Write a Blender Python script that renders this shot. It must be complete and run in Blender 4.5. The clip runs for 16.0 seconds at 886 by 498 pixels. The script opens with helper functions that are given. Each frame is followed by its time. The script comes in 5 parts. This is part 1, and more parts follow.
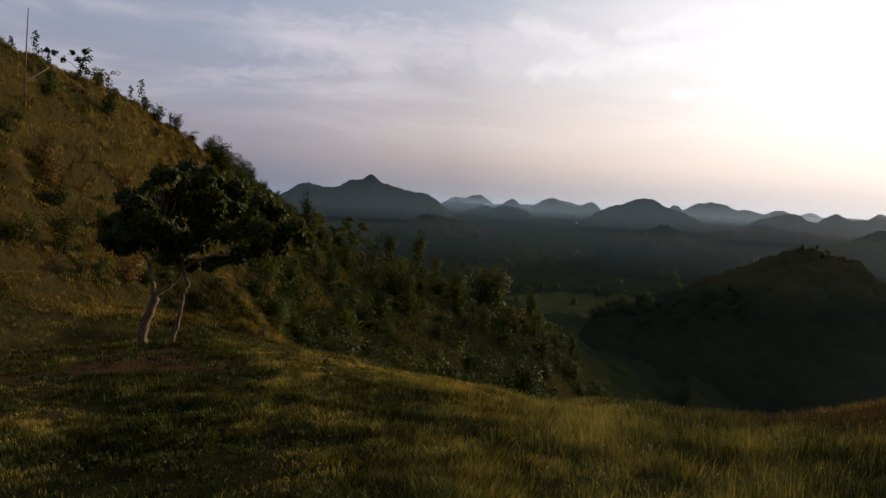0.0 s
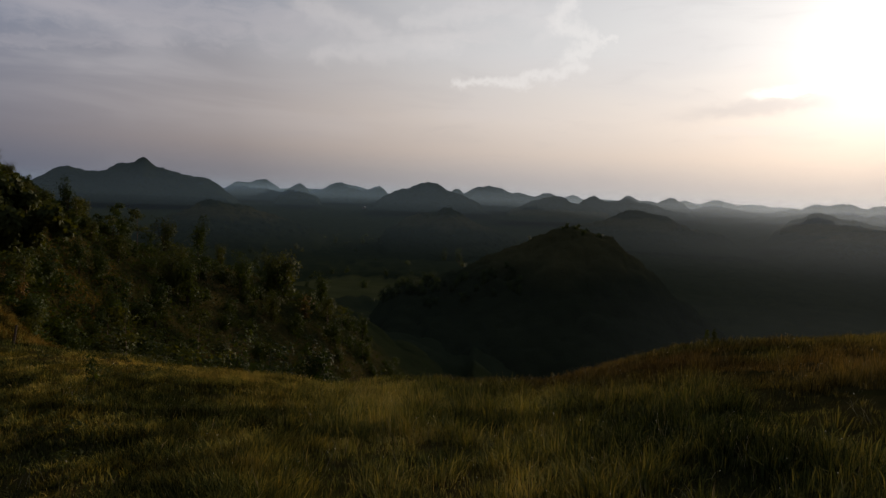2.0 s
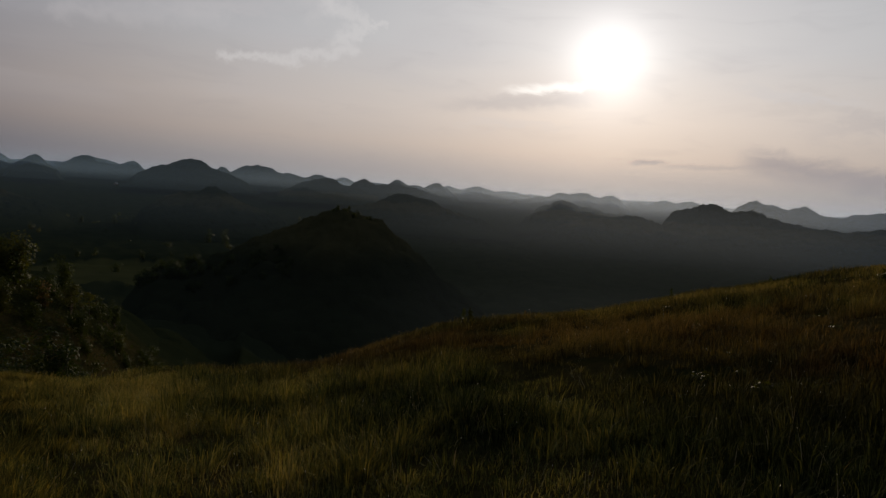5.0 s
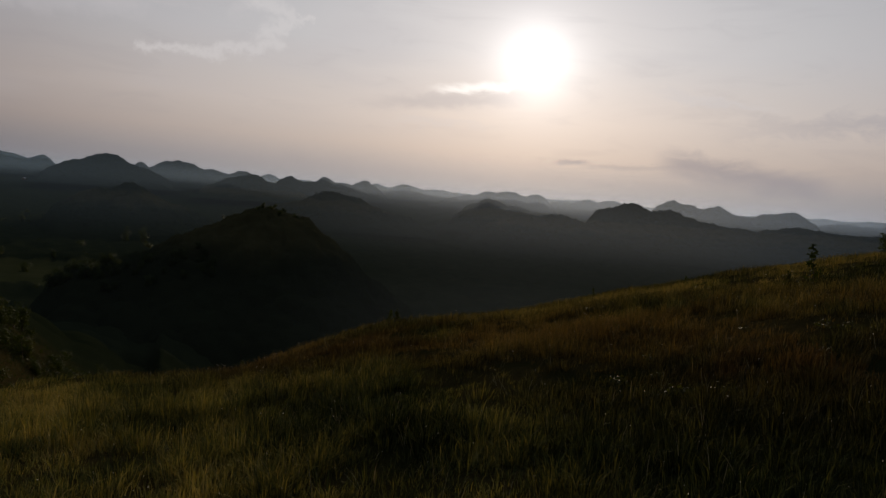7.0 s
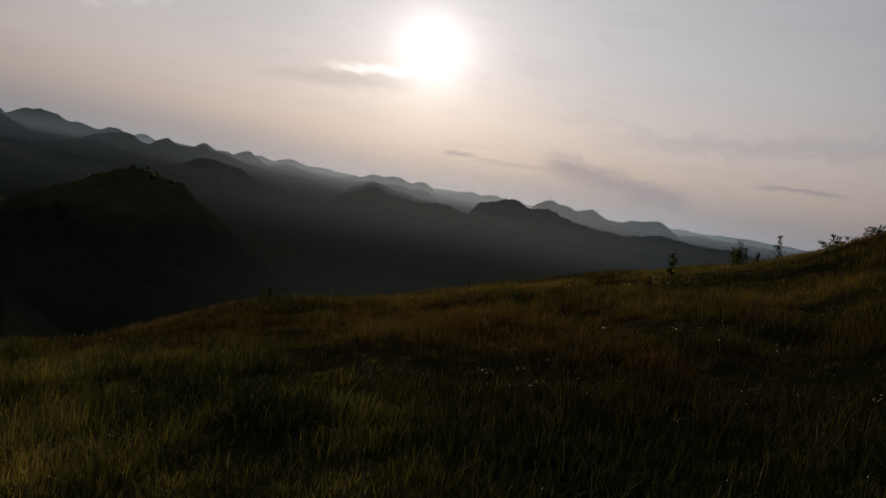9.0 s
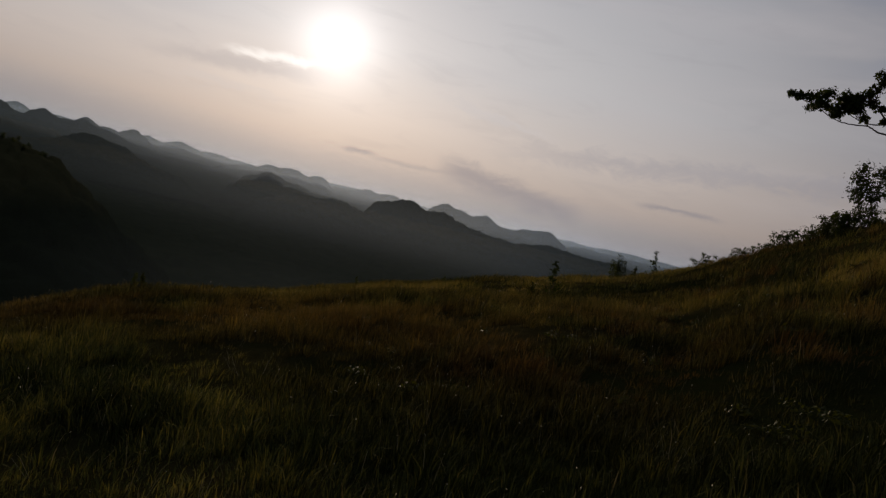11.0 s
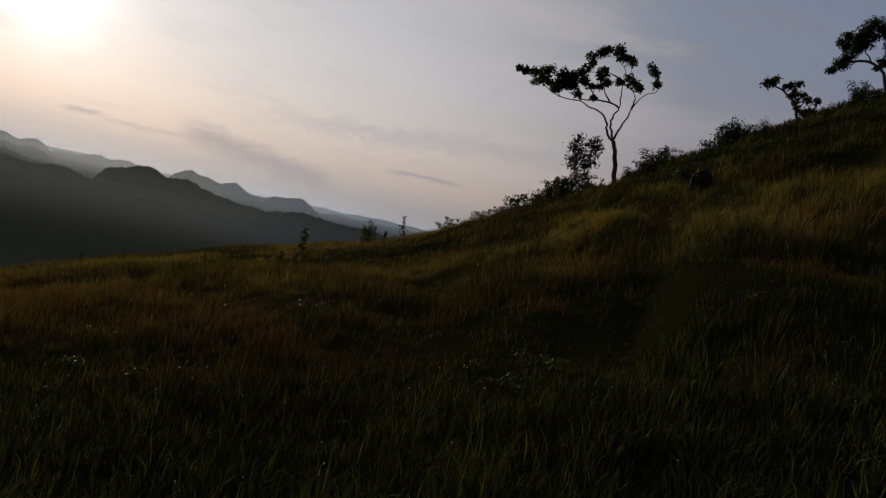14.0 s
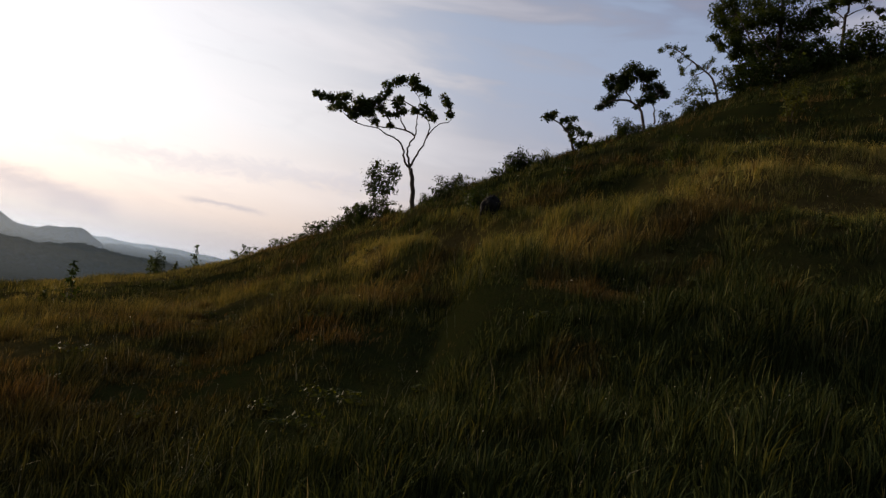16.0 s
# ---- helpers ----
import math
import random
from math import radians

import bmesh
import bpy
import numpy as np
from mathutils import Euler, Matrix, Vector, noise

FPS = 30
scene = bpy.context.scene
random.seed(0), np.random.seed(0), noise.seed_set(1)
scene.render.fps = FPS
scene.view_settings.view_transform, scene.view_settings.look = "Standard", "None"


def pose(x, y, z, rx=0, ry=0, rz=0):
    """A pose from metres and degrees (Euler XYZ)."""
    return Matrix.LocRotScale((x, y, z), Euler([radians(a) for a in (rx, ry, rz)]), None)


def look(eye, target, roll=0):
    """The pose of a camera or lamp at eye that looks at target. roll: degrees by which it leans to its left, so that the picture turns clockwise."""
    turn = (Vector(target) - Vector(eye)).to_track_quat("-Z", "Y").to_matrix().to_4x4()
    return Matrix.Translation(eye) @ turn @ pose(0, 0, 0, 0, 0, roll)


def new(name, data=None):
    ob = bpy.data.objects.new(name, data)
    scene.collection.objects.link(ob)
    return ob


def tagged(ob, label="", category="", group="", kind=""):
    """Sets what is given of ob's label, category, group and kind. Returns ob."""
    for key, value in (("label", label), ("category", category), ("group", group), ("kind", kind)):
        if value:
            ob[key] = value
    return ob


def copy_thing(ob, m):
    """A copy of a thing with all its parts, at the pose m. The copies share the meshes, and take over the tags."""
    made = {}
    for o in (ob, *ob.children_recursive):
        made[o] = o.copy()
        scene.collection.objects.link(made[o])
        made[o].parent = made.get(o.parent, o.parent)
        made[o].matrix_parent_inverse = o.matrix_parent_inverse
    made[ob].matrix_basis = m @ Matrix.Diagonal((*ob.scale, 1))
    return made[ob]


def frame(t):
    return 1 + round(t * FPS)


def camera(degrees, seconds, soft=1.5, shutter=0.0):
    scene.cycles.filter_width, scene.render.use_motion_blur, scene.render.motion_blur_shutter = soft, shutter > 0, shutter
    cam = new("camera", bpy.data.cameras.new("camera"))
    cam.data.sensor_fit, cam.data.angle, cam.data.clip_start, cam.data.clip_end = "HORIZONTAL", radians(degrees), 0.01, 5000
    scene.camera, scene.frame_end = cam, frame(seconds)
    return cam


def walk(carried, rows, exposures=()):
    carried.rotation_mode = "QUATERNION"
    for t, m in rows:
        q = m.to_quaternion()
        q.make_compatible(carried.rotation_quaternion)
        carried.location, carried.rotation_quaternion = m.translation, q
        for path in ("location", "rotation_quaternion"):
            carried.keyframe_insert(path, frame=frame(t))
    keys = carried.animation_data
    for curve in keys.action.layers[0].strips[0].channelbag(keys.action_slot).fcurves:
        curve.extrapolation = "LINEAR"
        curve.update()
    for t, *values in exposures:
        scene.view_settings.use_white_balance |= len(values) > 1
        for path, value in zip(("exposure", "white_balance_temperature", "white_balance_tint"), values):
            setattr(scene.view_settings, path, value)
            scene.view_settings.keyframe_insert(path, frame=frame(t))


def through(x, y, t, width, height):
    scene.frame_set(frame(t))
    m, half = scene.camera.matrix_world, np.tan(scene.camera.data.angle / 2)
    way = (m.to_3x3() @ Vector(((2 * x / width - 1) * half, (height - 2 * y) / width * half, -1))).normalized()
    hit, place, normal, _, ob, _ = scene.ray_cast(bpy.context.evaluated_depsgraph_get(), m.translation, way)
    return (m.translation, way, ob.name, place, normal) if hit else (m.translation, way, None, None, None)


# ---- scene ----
# ---- camera and its walk ----
cam = camera(64.9, 16.0, soft=1.4)
PATH = [
    (0.0, 0.000, 0.000, 1.700, 86.35, -2.63, 0.17),
    (0.5, 0.019, 0.035, 1.685, 86.02, -2.25, -4.57),
    (1.0, 0.033, -0.080, 1.729, 85.98, -2.21, -9.72),
    (1.5, 0.025, -0.029, 1.684, 85.82, -2.50, -13.54),
    (2.0, 0.070, 0.006, 1.675, 85.79, -2.17, -17.10),
    (2.5, 0.068, 0.041, 1.681, 85.41, -1.80, -20.98),
    (3.0, 0.071, 0.000, 1.718, 85.60, -2.28, -23.95),
    (3.5, 0.087, -0.054, 1.732, 85.15, -2.64, -26.96),
    (4.0, 0.055, -0.146, 1.759, 85.23, -3.02, -29.61),
    (4.5, 0.093, -0.195, 1.774, 85.15, -3.15, -32.42),
    (5.0, 0.034, -0.240, 1.771, 85.28, -3.81, -35.73),
    (7.5, 0.131, -0.235, 1.894, 85.34, -5.03, -43.53),
    (8.0, 0.153, -0.151, 1.882, 85.16, -6.59, -46.35),
    (10.5, 0.381, -0.210, 1.887, 86.54, -12.81, -57.05),
    (11.0, 0.471, -0.189, 1.864, 87.07, -13.59, -59.63),
    (11.5, 0.542, -0.215, 1.858, 87.56, -14.19, -62.92),
    (12.0, 0.605, -0.148, 1.850, 87.39, -14.80, -67.26),
    (12.5, 0.642, -0.166, 1.862, 87.93, -14.27, -70.67),
    (13.0, 0.637, -0.151, 1.851, 87.82, -14.27, -73.90),
    (13.5, 0.601, -0.187, 1.875, 88.23, -12.66, -76.74),
    (14.0, 0.717, -0.202, 1.884, 89.04, -12.51, -80.25),
    (14.5, 0.812, -0.226, 1.905, 89.52, -11.09, -83.98),
    (15.0, 0.883, -0.229, 1.901, 90.64, -10.70, -88.17),
    (15.5, 0.944, -0.314, 1.919, 92.68, -10.32, -92.61),
    (16.0, 0.981, -0.337, 1.927, 94.48, -10.62, -96.45),
]
EXPOSURE = [(0.0, 0.57, 6500, 10), (0.25, 0.36, 6500, 10), (0.5, 0.16, 6500, 10), (1.0, 0.14, 6500, 10), (1.5, 0.02, 6500, 9), (2.0, -0.12, 6500, 8), (2.5, -0.42, 6470, 8), (3.0, -0.6, 6450, 8), (3.5, -0.6, 6420, 8),
            (5.0, -0.58, 6400, 9), (8.0, -0.56, 6480, 11), (11.5, -0.66, 6500, 11), (13.0, -0.56, 6500, 10), (13.5, -0.5, 6500, 10), (14.0, -0.38, 6500, 10), (15.0, 0.1, 6500, 10), (16.0, 0.53, 6500, 10)]
walk(cam, [(t, pose(*p)) for t, *p in PATH], EXPOSURE)

# ---- sky, sun ----
SUN_AZ, SUN_EL = radians(48.3), radians(11.0)
SUN = Vector((math.sin(SUN_AZ) * math.cos(SUN_EL), math.cos(SUN_AZ) * math.cos(SUN_EL), math.sin(SUN_EL)))


class Nodes:
    """Short hand for node trees."""

    def __init__(self, tree):
        self.tree = tree
        tree.nodes.clear()

    def add(self, kind, **settings):
        node = self.tree.nodes.new(kind)
        inputs = settings.pop("ins", {})
        for key, value in settings.items():
            setattr(node, key, value)
        for key, value in inputs.items():
            if isinstance(value, bpy.types.NodeSocket):
                self.tree.links.new(value, node.inputs[key])
            else:
                node.inputs[key].default_value = value
        return node

    def math(self, op, a, b=0.0, c=0.0, clamp=False):
        return self.add("ShaderNodeMath", operation=op, use_clamp=clamp, ins={0: a, 1: b, 2: c}).outputs[0]

    def mix(self, fac, a, b, blend="MIX"):
        node = self.add("ShaderNodeMix", data_type="RGBA", blend_type=blend, clamp_factor=True)
        for key, value in ((0, fac), (6, a), (7, b)):
            if isinstance(value, bpy.types.NodeSocket):
                self.tree.links.new(value, node.inputs[key])
            else:
                node.inputs[key].default_value = value if key == 0 else (*value, 1)[:4]
        return node.outputs[2]

    def ramp(self, fac, stops):
        node = self.add("ShaderNodeValToRGB", ins={0: fac})
        els = node.color_ramp.elements
        while len(els) < len(stops):
            els.new(0.5)
        for el, (at, colour) in zip(els, stops):
            el.position, el.color = at, (*colour, 1)
        return node.outputs[0]

    def noise(self, vector, scale, detail=4.0, rough=0.55, distortion=0.0):
        return self.add("ShaderNodeTexNoise", ins={"Vector": vector, "Scale": scale, "Detail": detail, "Roughness": rough, "Distortion": distortion}).outputs[0]

    def remap(self, value, lo, hi, to_lo=0.0, to_hi=1.0):
        return self.add("ShaderNodeMapRange", clamp=True, interpolation_type="SMOOTHSTEP", ins={0: value, 1: lo, 2: hi, 3: to_lo, 4: to_hi}).outputs[0]


def make_world():
    world = bpy.data.worlds.new("evening_sky")
    world.use_nodes = True
    n = Nodes(world.node_tree)
    way = n.add("ShaderNodeTexCoord").outputs["Generated"]
    split = n.add("ShaderNodeSeparateXYZ", ins={0: way}).outputs
    up = split[2]
    towards = n.add("ShaderNodeVectorMath", operation="DOT_PRODUCT", ins={0: way, 1: tuple(SUN)}).outputs["Value"]
    facing = n.math("MAXIMUM", towards, 0.0)
    sky = n.add("ShaderNodeTexSky", sky_type="NISHITA", sun_disc=False, sun_elevation=SUN_EL, sun_rotation=SUN_AZ, dust_density=3.0, air_density=1.3).outputs[0]
    clear = n.mix(1.0, sky, (0.004, 0.0043, 0.006), "MULTIPLY")
    # thin high veil: brightest and whitest round the sun, bluer and dimmer away from it
    veil = n.ramp(n.math("ADD", n.math("MULTIPLY", towards, 0.5), 0.5), [
        (0.0, (0.10, 0.12, 0.17)), (0.5, (0.165, 0.18, 0.245)), (0.725, (0.216, 0.233, 0.298)), (0.835, (0.332, 0.327, 0.355)), (0.90, (0.515, 0.50, 0.505)), (0.975, (0.74, 0.73, 0.725)), (1.0, (0.85, 0.835, 0.83))])
    height_tint = n.ramp(n.math("MAXIMUM", up, 0.0), [
        (0.0, (0.60, 0.60, 0.64)), (0.03, (0.68, 0.645, 0.66)), (0.065, (0.95, 0.83, 0.765)), (0.11, (1.08, 0.97, 0.905)), (0.20, (1.0, 1.0, 1.02)),
        (0.34, (0.86, 0.88, 0.93)), (0.5, (0.46, 0.52, 0.66)), (1.0, (0.14, 0.17, 0.26))])
    veil = n.mix(1.0, veil, height_tint, "MULTIPLY")
    veil = n.mix(1.0, veil, clear, "ADD")
    # soft drifting streaks of cloud
    flat = n.add("ShaderNodeMapping", ins={"Vector": way, "Scale": (1.0, 1.0, 5.0), "Rotation": (radians(4), radians(-3), 0)}).outputs[0]
    streak = n.noise(flat, 3.2, 4.0, 0.5, 0.5)
    fine = n.noise(flat, 9.0, 4.0, 0.55, 0.8)
    low_fade = n.remap(up, 0.05, 0.14)
    veil = n.mix(n.math("MULTIPLY", n.math("MULTIPLY", n.remap(streak, 0.42, 0.72), 0.24), low_fade), veil, (0.74, 0.69, 0.70))
    veil = n.mix(n.math("MULTIPLY", n.remap(fine, 0.50, 0.74), 0.08), veil, (0.34, 0.32, 0.36))
    open_sky = n.math("MULTIPLY", n.remap(up, 0.17, 0.36), n.math("MULTIPLY", n.remap(streak, 0.56, 0.40), n.remap(towards, 0.86, 0.66)))
    veil = n.mix(n.math("MULTIPLY", open_sky, 0.62), veil, (0.255, 0.315, 0.43))
    # single clouds, by bearing and height in degrees
    az = n.math("MULTIPLY", n.math("ARCTAN2", split[0], split[1]), 57.2958)
    el = n.math("MULTIPLY", n.math("ARCSINE", up), 57.2958)
    ragged = n.math("SUBTRACT", n.noise(n.add("ShaderNodeMapping", ins={"Vector": way, "Scale": (1.0, 1.0, 2.2)}).outputs[0], 26.0, 6.0, 0.62, 0.5), 0.5)

    def band(lo, hi, at, slope, thick, rough, ends=1.5):
        line = n.math("SUBTRACT", el, n.math("MULTIPLY_ADD", n.math("SUBTRACT", az, lo), slope, at))
        line = n.math("ABSOLUTE", n.math("MULTIPLY_ADD", ragged, rough, line))
        ends_mask = n.math("MULTIPLY", n.remap(az, lo - ends, lo + ends), n.remap(az, hi + ends, hi - ends))
        return n.math("MULTIPLY", n.remap(line, thick, 0.0), ends_mask)

    # a thin curling wisp of cloud, as short strokes from bend to bend
    curl = n.add("ShaderNodeTexNoise", ins={"Vector": way, "Scale": 40.0, "Detail": 4.0, "Roughness": 0.6}).outputs["Color"]
    curl = n.add("ShaderNodeVectorMath", operation="SUBTRACT", ins={0: curl, 1: (0.5, 0.5, 0.5)}).outputs[0]
    spot_at = n.add("ShaderNodeCombineXYZ", ins={0: az, 1: el}).outputs[0]
    spot_at = n.add("ShaderNodeVectorMath", operation="MULTIPLY_ADD", ins={0: curl, 1: (3.0, 2.4, 0.0), 2: spot_at}).outputs[0]

    def stroke(a, b, wide):
        along = (b[0] - a[0], b[1] - a[1], 0.0)
        size = along[0] ** 2 + along[1] ** 2
        off = n.add("ShaderNodeVectorMath", operation="SUBTRACT", ins={0: spot_at, 1: (*a, 0.0)}).outputs[0]
        share = n.math("DIVIDE", n.add("ShaderNodeVectorMath", operation="DOT_PRODUCT", ins={0: off, 1: along}).outputs["Value"], size, clamp=True)
        foot = n.add("ShaderNodeVectorMath", operation="SCALE", ins={0: along, "Scale": share}).outputs[0]
        return n.remap(n.add("ShaderNodeVectorMath", operation="DISTANCE", ins={0: off, 1: foot}).outputs["Value"], wide, 0.0)

    bends = [(26.8, 15.6), (25.7, 14.0), (27.3, 13.35), (28.4, 12.7), (28.3, 12.0), (26.5, 11.35), (27.6, 10.9), (26.9, 10.4), (24.7, 9.8), (22.0, 9.4), (17.8, 9.25)]
    hook = stroke((28.5, 12.5), (30.4, 12.55), 0.35)
    for a, b, wide in zip(bends, bends[1:], (1.3, 1.2, 0.8, 0.75, 0.8, 0.95, 0.95, 0.85, 0.7, 0.6)):
        hook = n.math("MAXIMUM", hook, stroke(a, b, wide))
    # fainter brush strokes beside it
    brushed = stroke((13.6, 13.65), (17.9, 14.4), 1.0)
    for a, b, wide in (((17.9, 14.4), (22.3, 15.4), 1.2), ((10.9, 11.4), (17.4, 12.2), 1.5), ((5.5, 14.3), (11.2, 12.6), 1.5), ((24.5, 12.8), (25.6, 14.0), 1.0), ((22.5, 15.0), (25.0, 14.2), 1.6), ((7.0, 10.8), (11.5, 11.6), 1.1)):
        brushed = n.math("MAXIMUM", brushed, stroke(a, b, wide))
    for mask, strength, colour in (
            (brushed, 0.15, (0.95, 0.88, 0.87)), (hook, 0.42, (1.0, 0.95, 0.93)), (band(14, 22, 12.6, 0.05, 0.9, 3.0, 4.0), 0.25, (0.80, 0.74, 0.74)),
            (band(36, 47, 7.0, 0.10, 0.9, 1.5, 3.0), 0.30, (0.52, 0.48, 0.50)), (band(40.8, 46.8, 8.45, 0.085, 0.6, 1.3), 1.0, (1.5, 1.38, 1.27)),
            (band(37, 45, 5.6, 0.03, 0.5, 2.5, 2.5), 0.25, (1.0, 0.90, 0.84)),
            (band(50.6, 53, 3.2, 0.06, 0.38, 1.2, 0.8), 0.45, (0.36, 0.33, 0.37)), (band(53, 59, 3.0, 0.05, 0.3, 1.0), 0.22, (0.36, 0.33, 0.37)),
            (band(59.0, 70, 3.7, -0.13, 1.5, 2.2, 1.5), 0.5, (0.36, 0.34, 0.39)), (band(58.5, 66, 8.9, -0.12, 0.7, 3.0, 2.5), 0.45, (0.92, 0.86, 0.84)),
            (band(75.0, 80.5, 4.35, 0.0, 0.34, 0.9, 1.2), 0.45, (0.30, 0.30, 0.36)), (band(66, 96, 6.5, 0.08, 1.2, 3.5, 8.0), 0.30, (0.40, 0.40, 0.47)),
            (band(-20, -3, 9.0, 0.12, 0.8, 3.0, 4.0), 0.18, (0.60, 0.55, 0.58)), (band(-16, 8, 12.5, 0.02, 2.6, 5.0, 6.0), 0.32, (0.60, 0.55, 0.58))):
        veil = n.mix(n.math("MULTIPLY", mask, strength), veil, colour)
    # the sun behind the veil
    halo = n.math("ADD", n.math("MULTIPLY", n.math("POWER", facing, 100.0), 0.15), n.math("MULTIPLY", n.math("ADD", n.math("MULTIPLY", n.math("POWER", facing, 800.0), 0.62), n.math("MULTIPLY", n.math("POWER", facing, 330.0), 0.14)), 1.0))
    glow = n.mix(1.0, (1.0, 0.975, 0.96), n.add("ShaderNodeCombineXYZ", ins={0: halo, 1: halo, 2: halo}).outputs[0], "MULTIPLY")
    total = n.mix(1.0, veil, glow, "ADD")
    back = n.add("ShaderNodeBackground", ins={"Color": total, "Strength": 1.0}).outputs[0]
    n.add("ShaderNodeOutputWorld", ins={"Surface": back})
    scene.world = world


make_world()
sun = new("sun", bpy.data.lights.new("sun", "SUN"))
sun.data.energy, sun.data.angle, sun.data.color = 3.6, radians(3.0), (1.0, 0.79, 0.54)
sun.matrix_world = look(SUN * 100, (0, 0, 0))


# ---- materials ----
def material(name, build):
    mat = bpy.data.materials.new(name)
    mat.use_nodes = True
    n = Nodes(mat.node_tree)
    n.add("ShaderNodeOutputMaterial", ins={"Surface": build(n)})
    return mat


def surface(n, colour, rough=0.8, bump=None, depth=0.02, gloss=0.2, through=None, share=0.3):
    ins = {"Base Color": colour, "Roughness": rough, "Specular IOR Level": gloss}
    if bump is not None:
        ins["Normal"] = n.add("ShaderNodeBump", ins={"Height": bump, "Distance": depth}).outputs[0]
    shader = n.add("ShaderNodeBsdfPrincipled", ins=ins).outputs[0]
    if through is None:
        return shader
    back = n.add("ShaderNodeBsdfTranslucent", ins={"Color": through}).outputs[0]
    return n.add("ShaderNodeMixShader", ins={0: share, 1: shader, 2: back}).outputs[0]


def matt(n, colour, bump, depth):
    """Rough natural cover with no sheen."""
    normal = n.add("ShaderNodeBump", ins={"Height": bump, "Distance": depth}).outputs[0]
    return n.add("ShaderNodeBsdfDiffuse", ins={"Color": colour, "Roughness": 0.9, "Normal": normal}).outputs[0]


def place(n):
    return n.add("ShaderNodeNewGeometry").outputs["Position"]


def island(n):
    return n.add("ShaderNodeNewGeometry").outputs["Random Per Island"]


def meadow_tone(n):
    """0 green to 1 straw, in patches several metres across."""
    at = place(n)
    x, y, _ = n.add("ShaderNodeSeparateXYZ", ins={0: at}).outputs
    away = n.add("ShaderNodeVectorMath", operation="LENGTH", ins={0: at}).outputs["Value"]

    def times(*values):
        total = values[0]
        for value in values[1:]:
            total = n.math("MULTIPLY", total, value)
        return total

    tone = n.math("ADD", times(n.noise(at, 0.11, 3.0, 0.5), 0.6), times(n.noise(at, 0.6, 3.0, 0.6), 0.4))
    for more in (
            # greener beside the path and on the slope, also darkened for dim ground
            times(n.remap(x, 0.8, 5.5), n.remap(away, 14.0, 6.0), n.remap(y, 2.0, -0.8, 0.2, 1.0), -0.22),
            times(n.remap(x, 9.0, 15.0), n.remap(y, 8.0, 3.0), -0.085),
            # straw tone beside the brow, put in to lift its brightness
            times(n.remap(x, 0.8, 2.5), n.remap(x, 8.0, 5.0), n.remap(y, 0.0, 1.5), n.remap(y, 7.0, 4.5), 0.022),
            # straw on the open meadow, far slope and steep hill, lifted where sunlit
            times(n.remap(x, 7.0, 3.0), n.remap(x, -4.0, 1.0, 0.5, 1.0), 0.036),
            times(n.remap(x, 8.0, 15.0), n.remap(y, 9.0, 4.0), 0.008),
            times(n.remap(x, 6.0, 11.0), n.remap(y, 1.5, 3.0), n.remap(y, 14.0, 9.0), 0.05),
            times(n.remap(x, -8.0, -14.0), 0.05),
            times(n.remap(n.add("ShaderNodeVectorMath", operation="DISTANCE", ins={0: at, 1: (10.4, -2.9, 2.2)}).outputs["Value"], 3.2, 0.8), 0.03)):
        tone = n.math("ADD", tone, more)
    return tone


def soil_mask(n):
    """Trodden bare earth under the spreading tree."""
    at = place(n)
    off = n.add("ShaderNodeVectorMath", operation="SUBTRACT", ins={0: at, 1: (-8.2, 14.4, -2.3)}).outputs[0]
    stretched = n.add("ShaderNodeVectorMath", operation="MULTIPLY", ins={0: off, 1: (0.19, 0.44, 0.0)}).outputs[0]
    far = n.add("ShaderNodeVectorMath", operation="LENGTH", ins={0: stretched}).outputs["Value"]
    ragged = n.math("ADD", far, n.math("MULTIPLY", n.noise(at, 0.9, 4.0, 0.6), 0.9))
    return n.remap(ragged, 1.62, 1.1)


def ground_build(n):
    at = place(n)
    tone = n.remap(meadow_tone(n), 0.40, 0.62)
    fine = n.noise(at, 7.0, 6.0, 0.65)
    grass = n.mix(tone, (0.022, 0.026, 0.008), (0.085, 0.062, 0.020))
    grass = n.mix(n.math("MULTIPLY", n.remap(fine, 0.35, 0.7), 0.5), grass, (0.03, 0.026, 0.01))
    earth = n.mix(fine, (0.042, 0.023, 0.011), (0.110, 0.060, 0.030))
    near = n.mix(soil_mask(n), grass, earth)
    # wooded valley floor, with a cleared field
    length = n.add("ShaderNodeVectorMath", operation="LENGTH", ins={0: at}).outputs["Value"]
    wood = n.mix(n.noise(at, 0.05, 5.0, 0.6), (0.012, 0.018, 0.008), (0.034, 0.040, 0.018))
    far = n.remap(length, 85.0, 120.0)
    off = n.add("ShaderNodeVectorMath", operation="MULTIPLY", ins={0: n.add("ShaderNodeVectorMath", operation="SUBTRACT", ins={0: at, 1: (84.0, 452.0, 0.0)}).outputs[0], 1: (0.019, 0.0175, 0.0)}).outputs[0]
    field = n.math("ADD", n.add("ShaderNodeVectorMath", operation="LENGTH", ins={0: off}).outputs["Value"], n.math("MULTIPLY", n.noise(at, 0.025, 4.0), 1.1))
    wood = n.mix(n.remap(field, 1.65, 1.5), wood, n.mix(n.noise(at, 0.06, 4.0), (0.030, 0.038, 0.012), (0.075, 0.072, 0.026)))
    return matt(n, n.mix(far, near, wood), n.math("ADD", fine, n.noise(at, 30.0, 3.0)), 0.06)


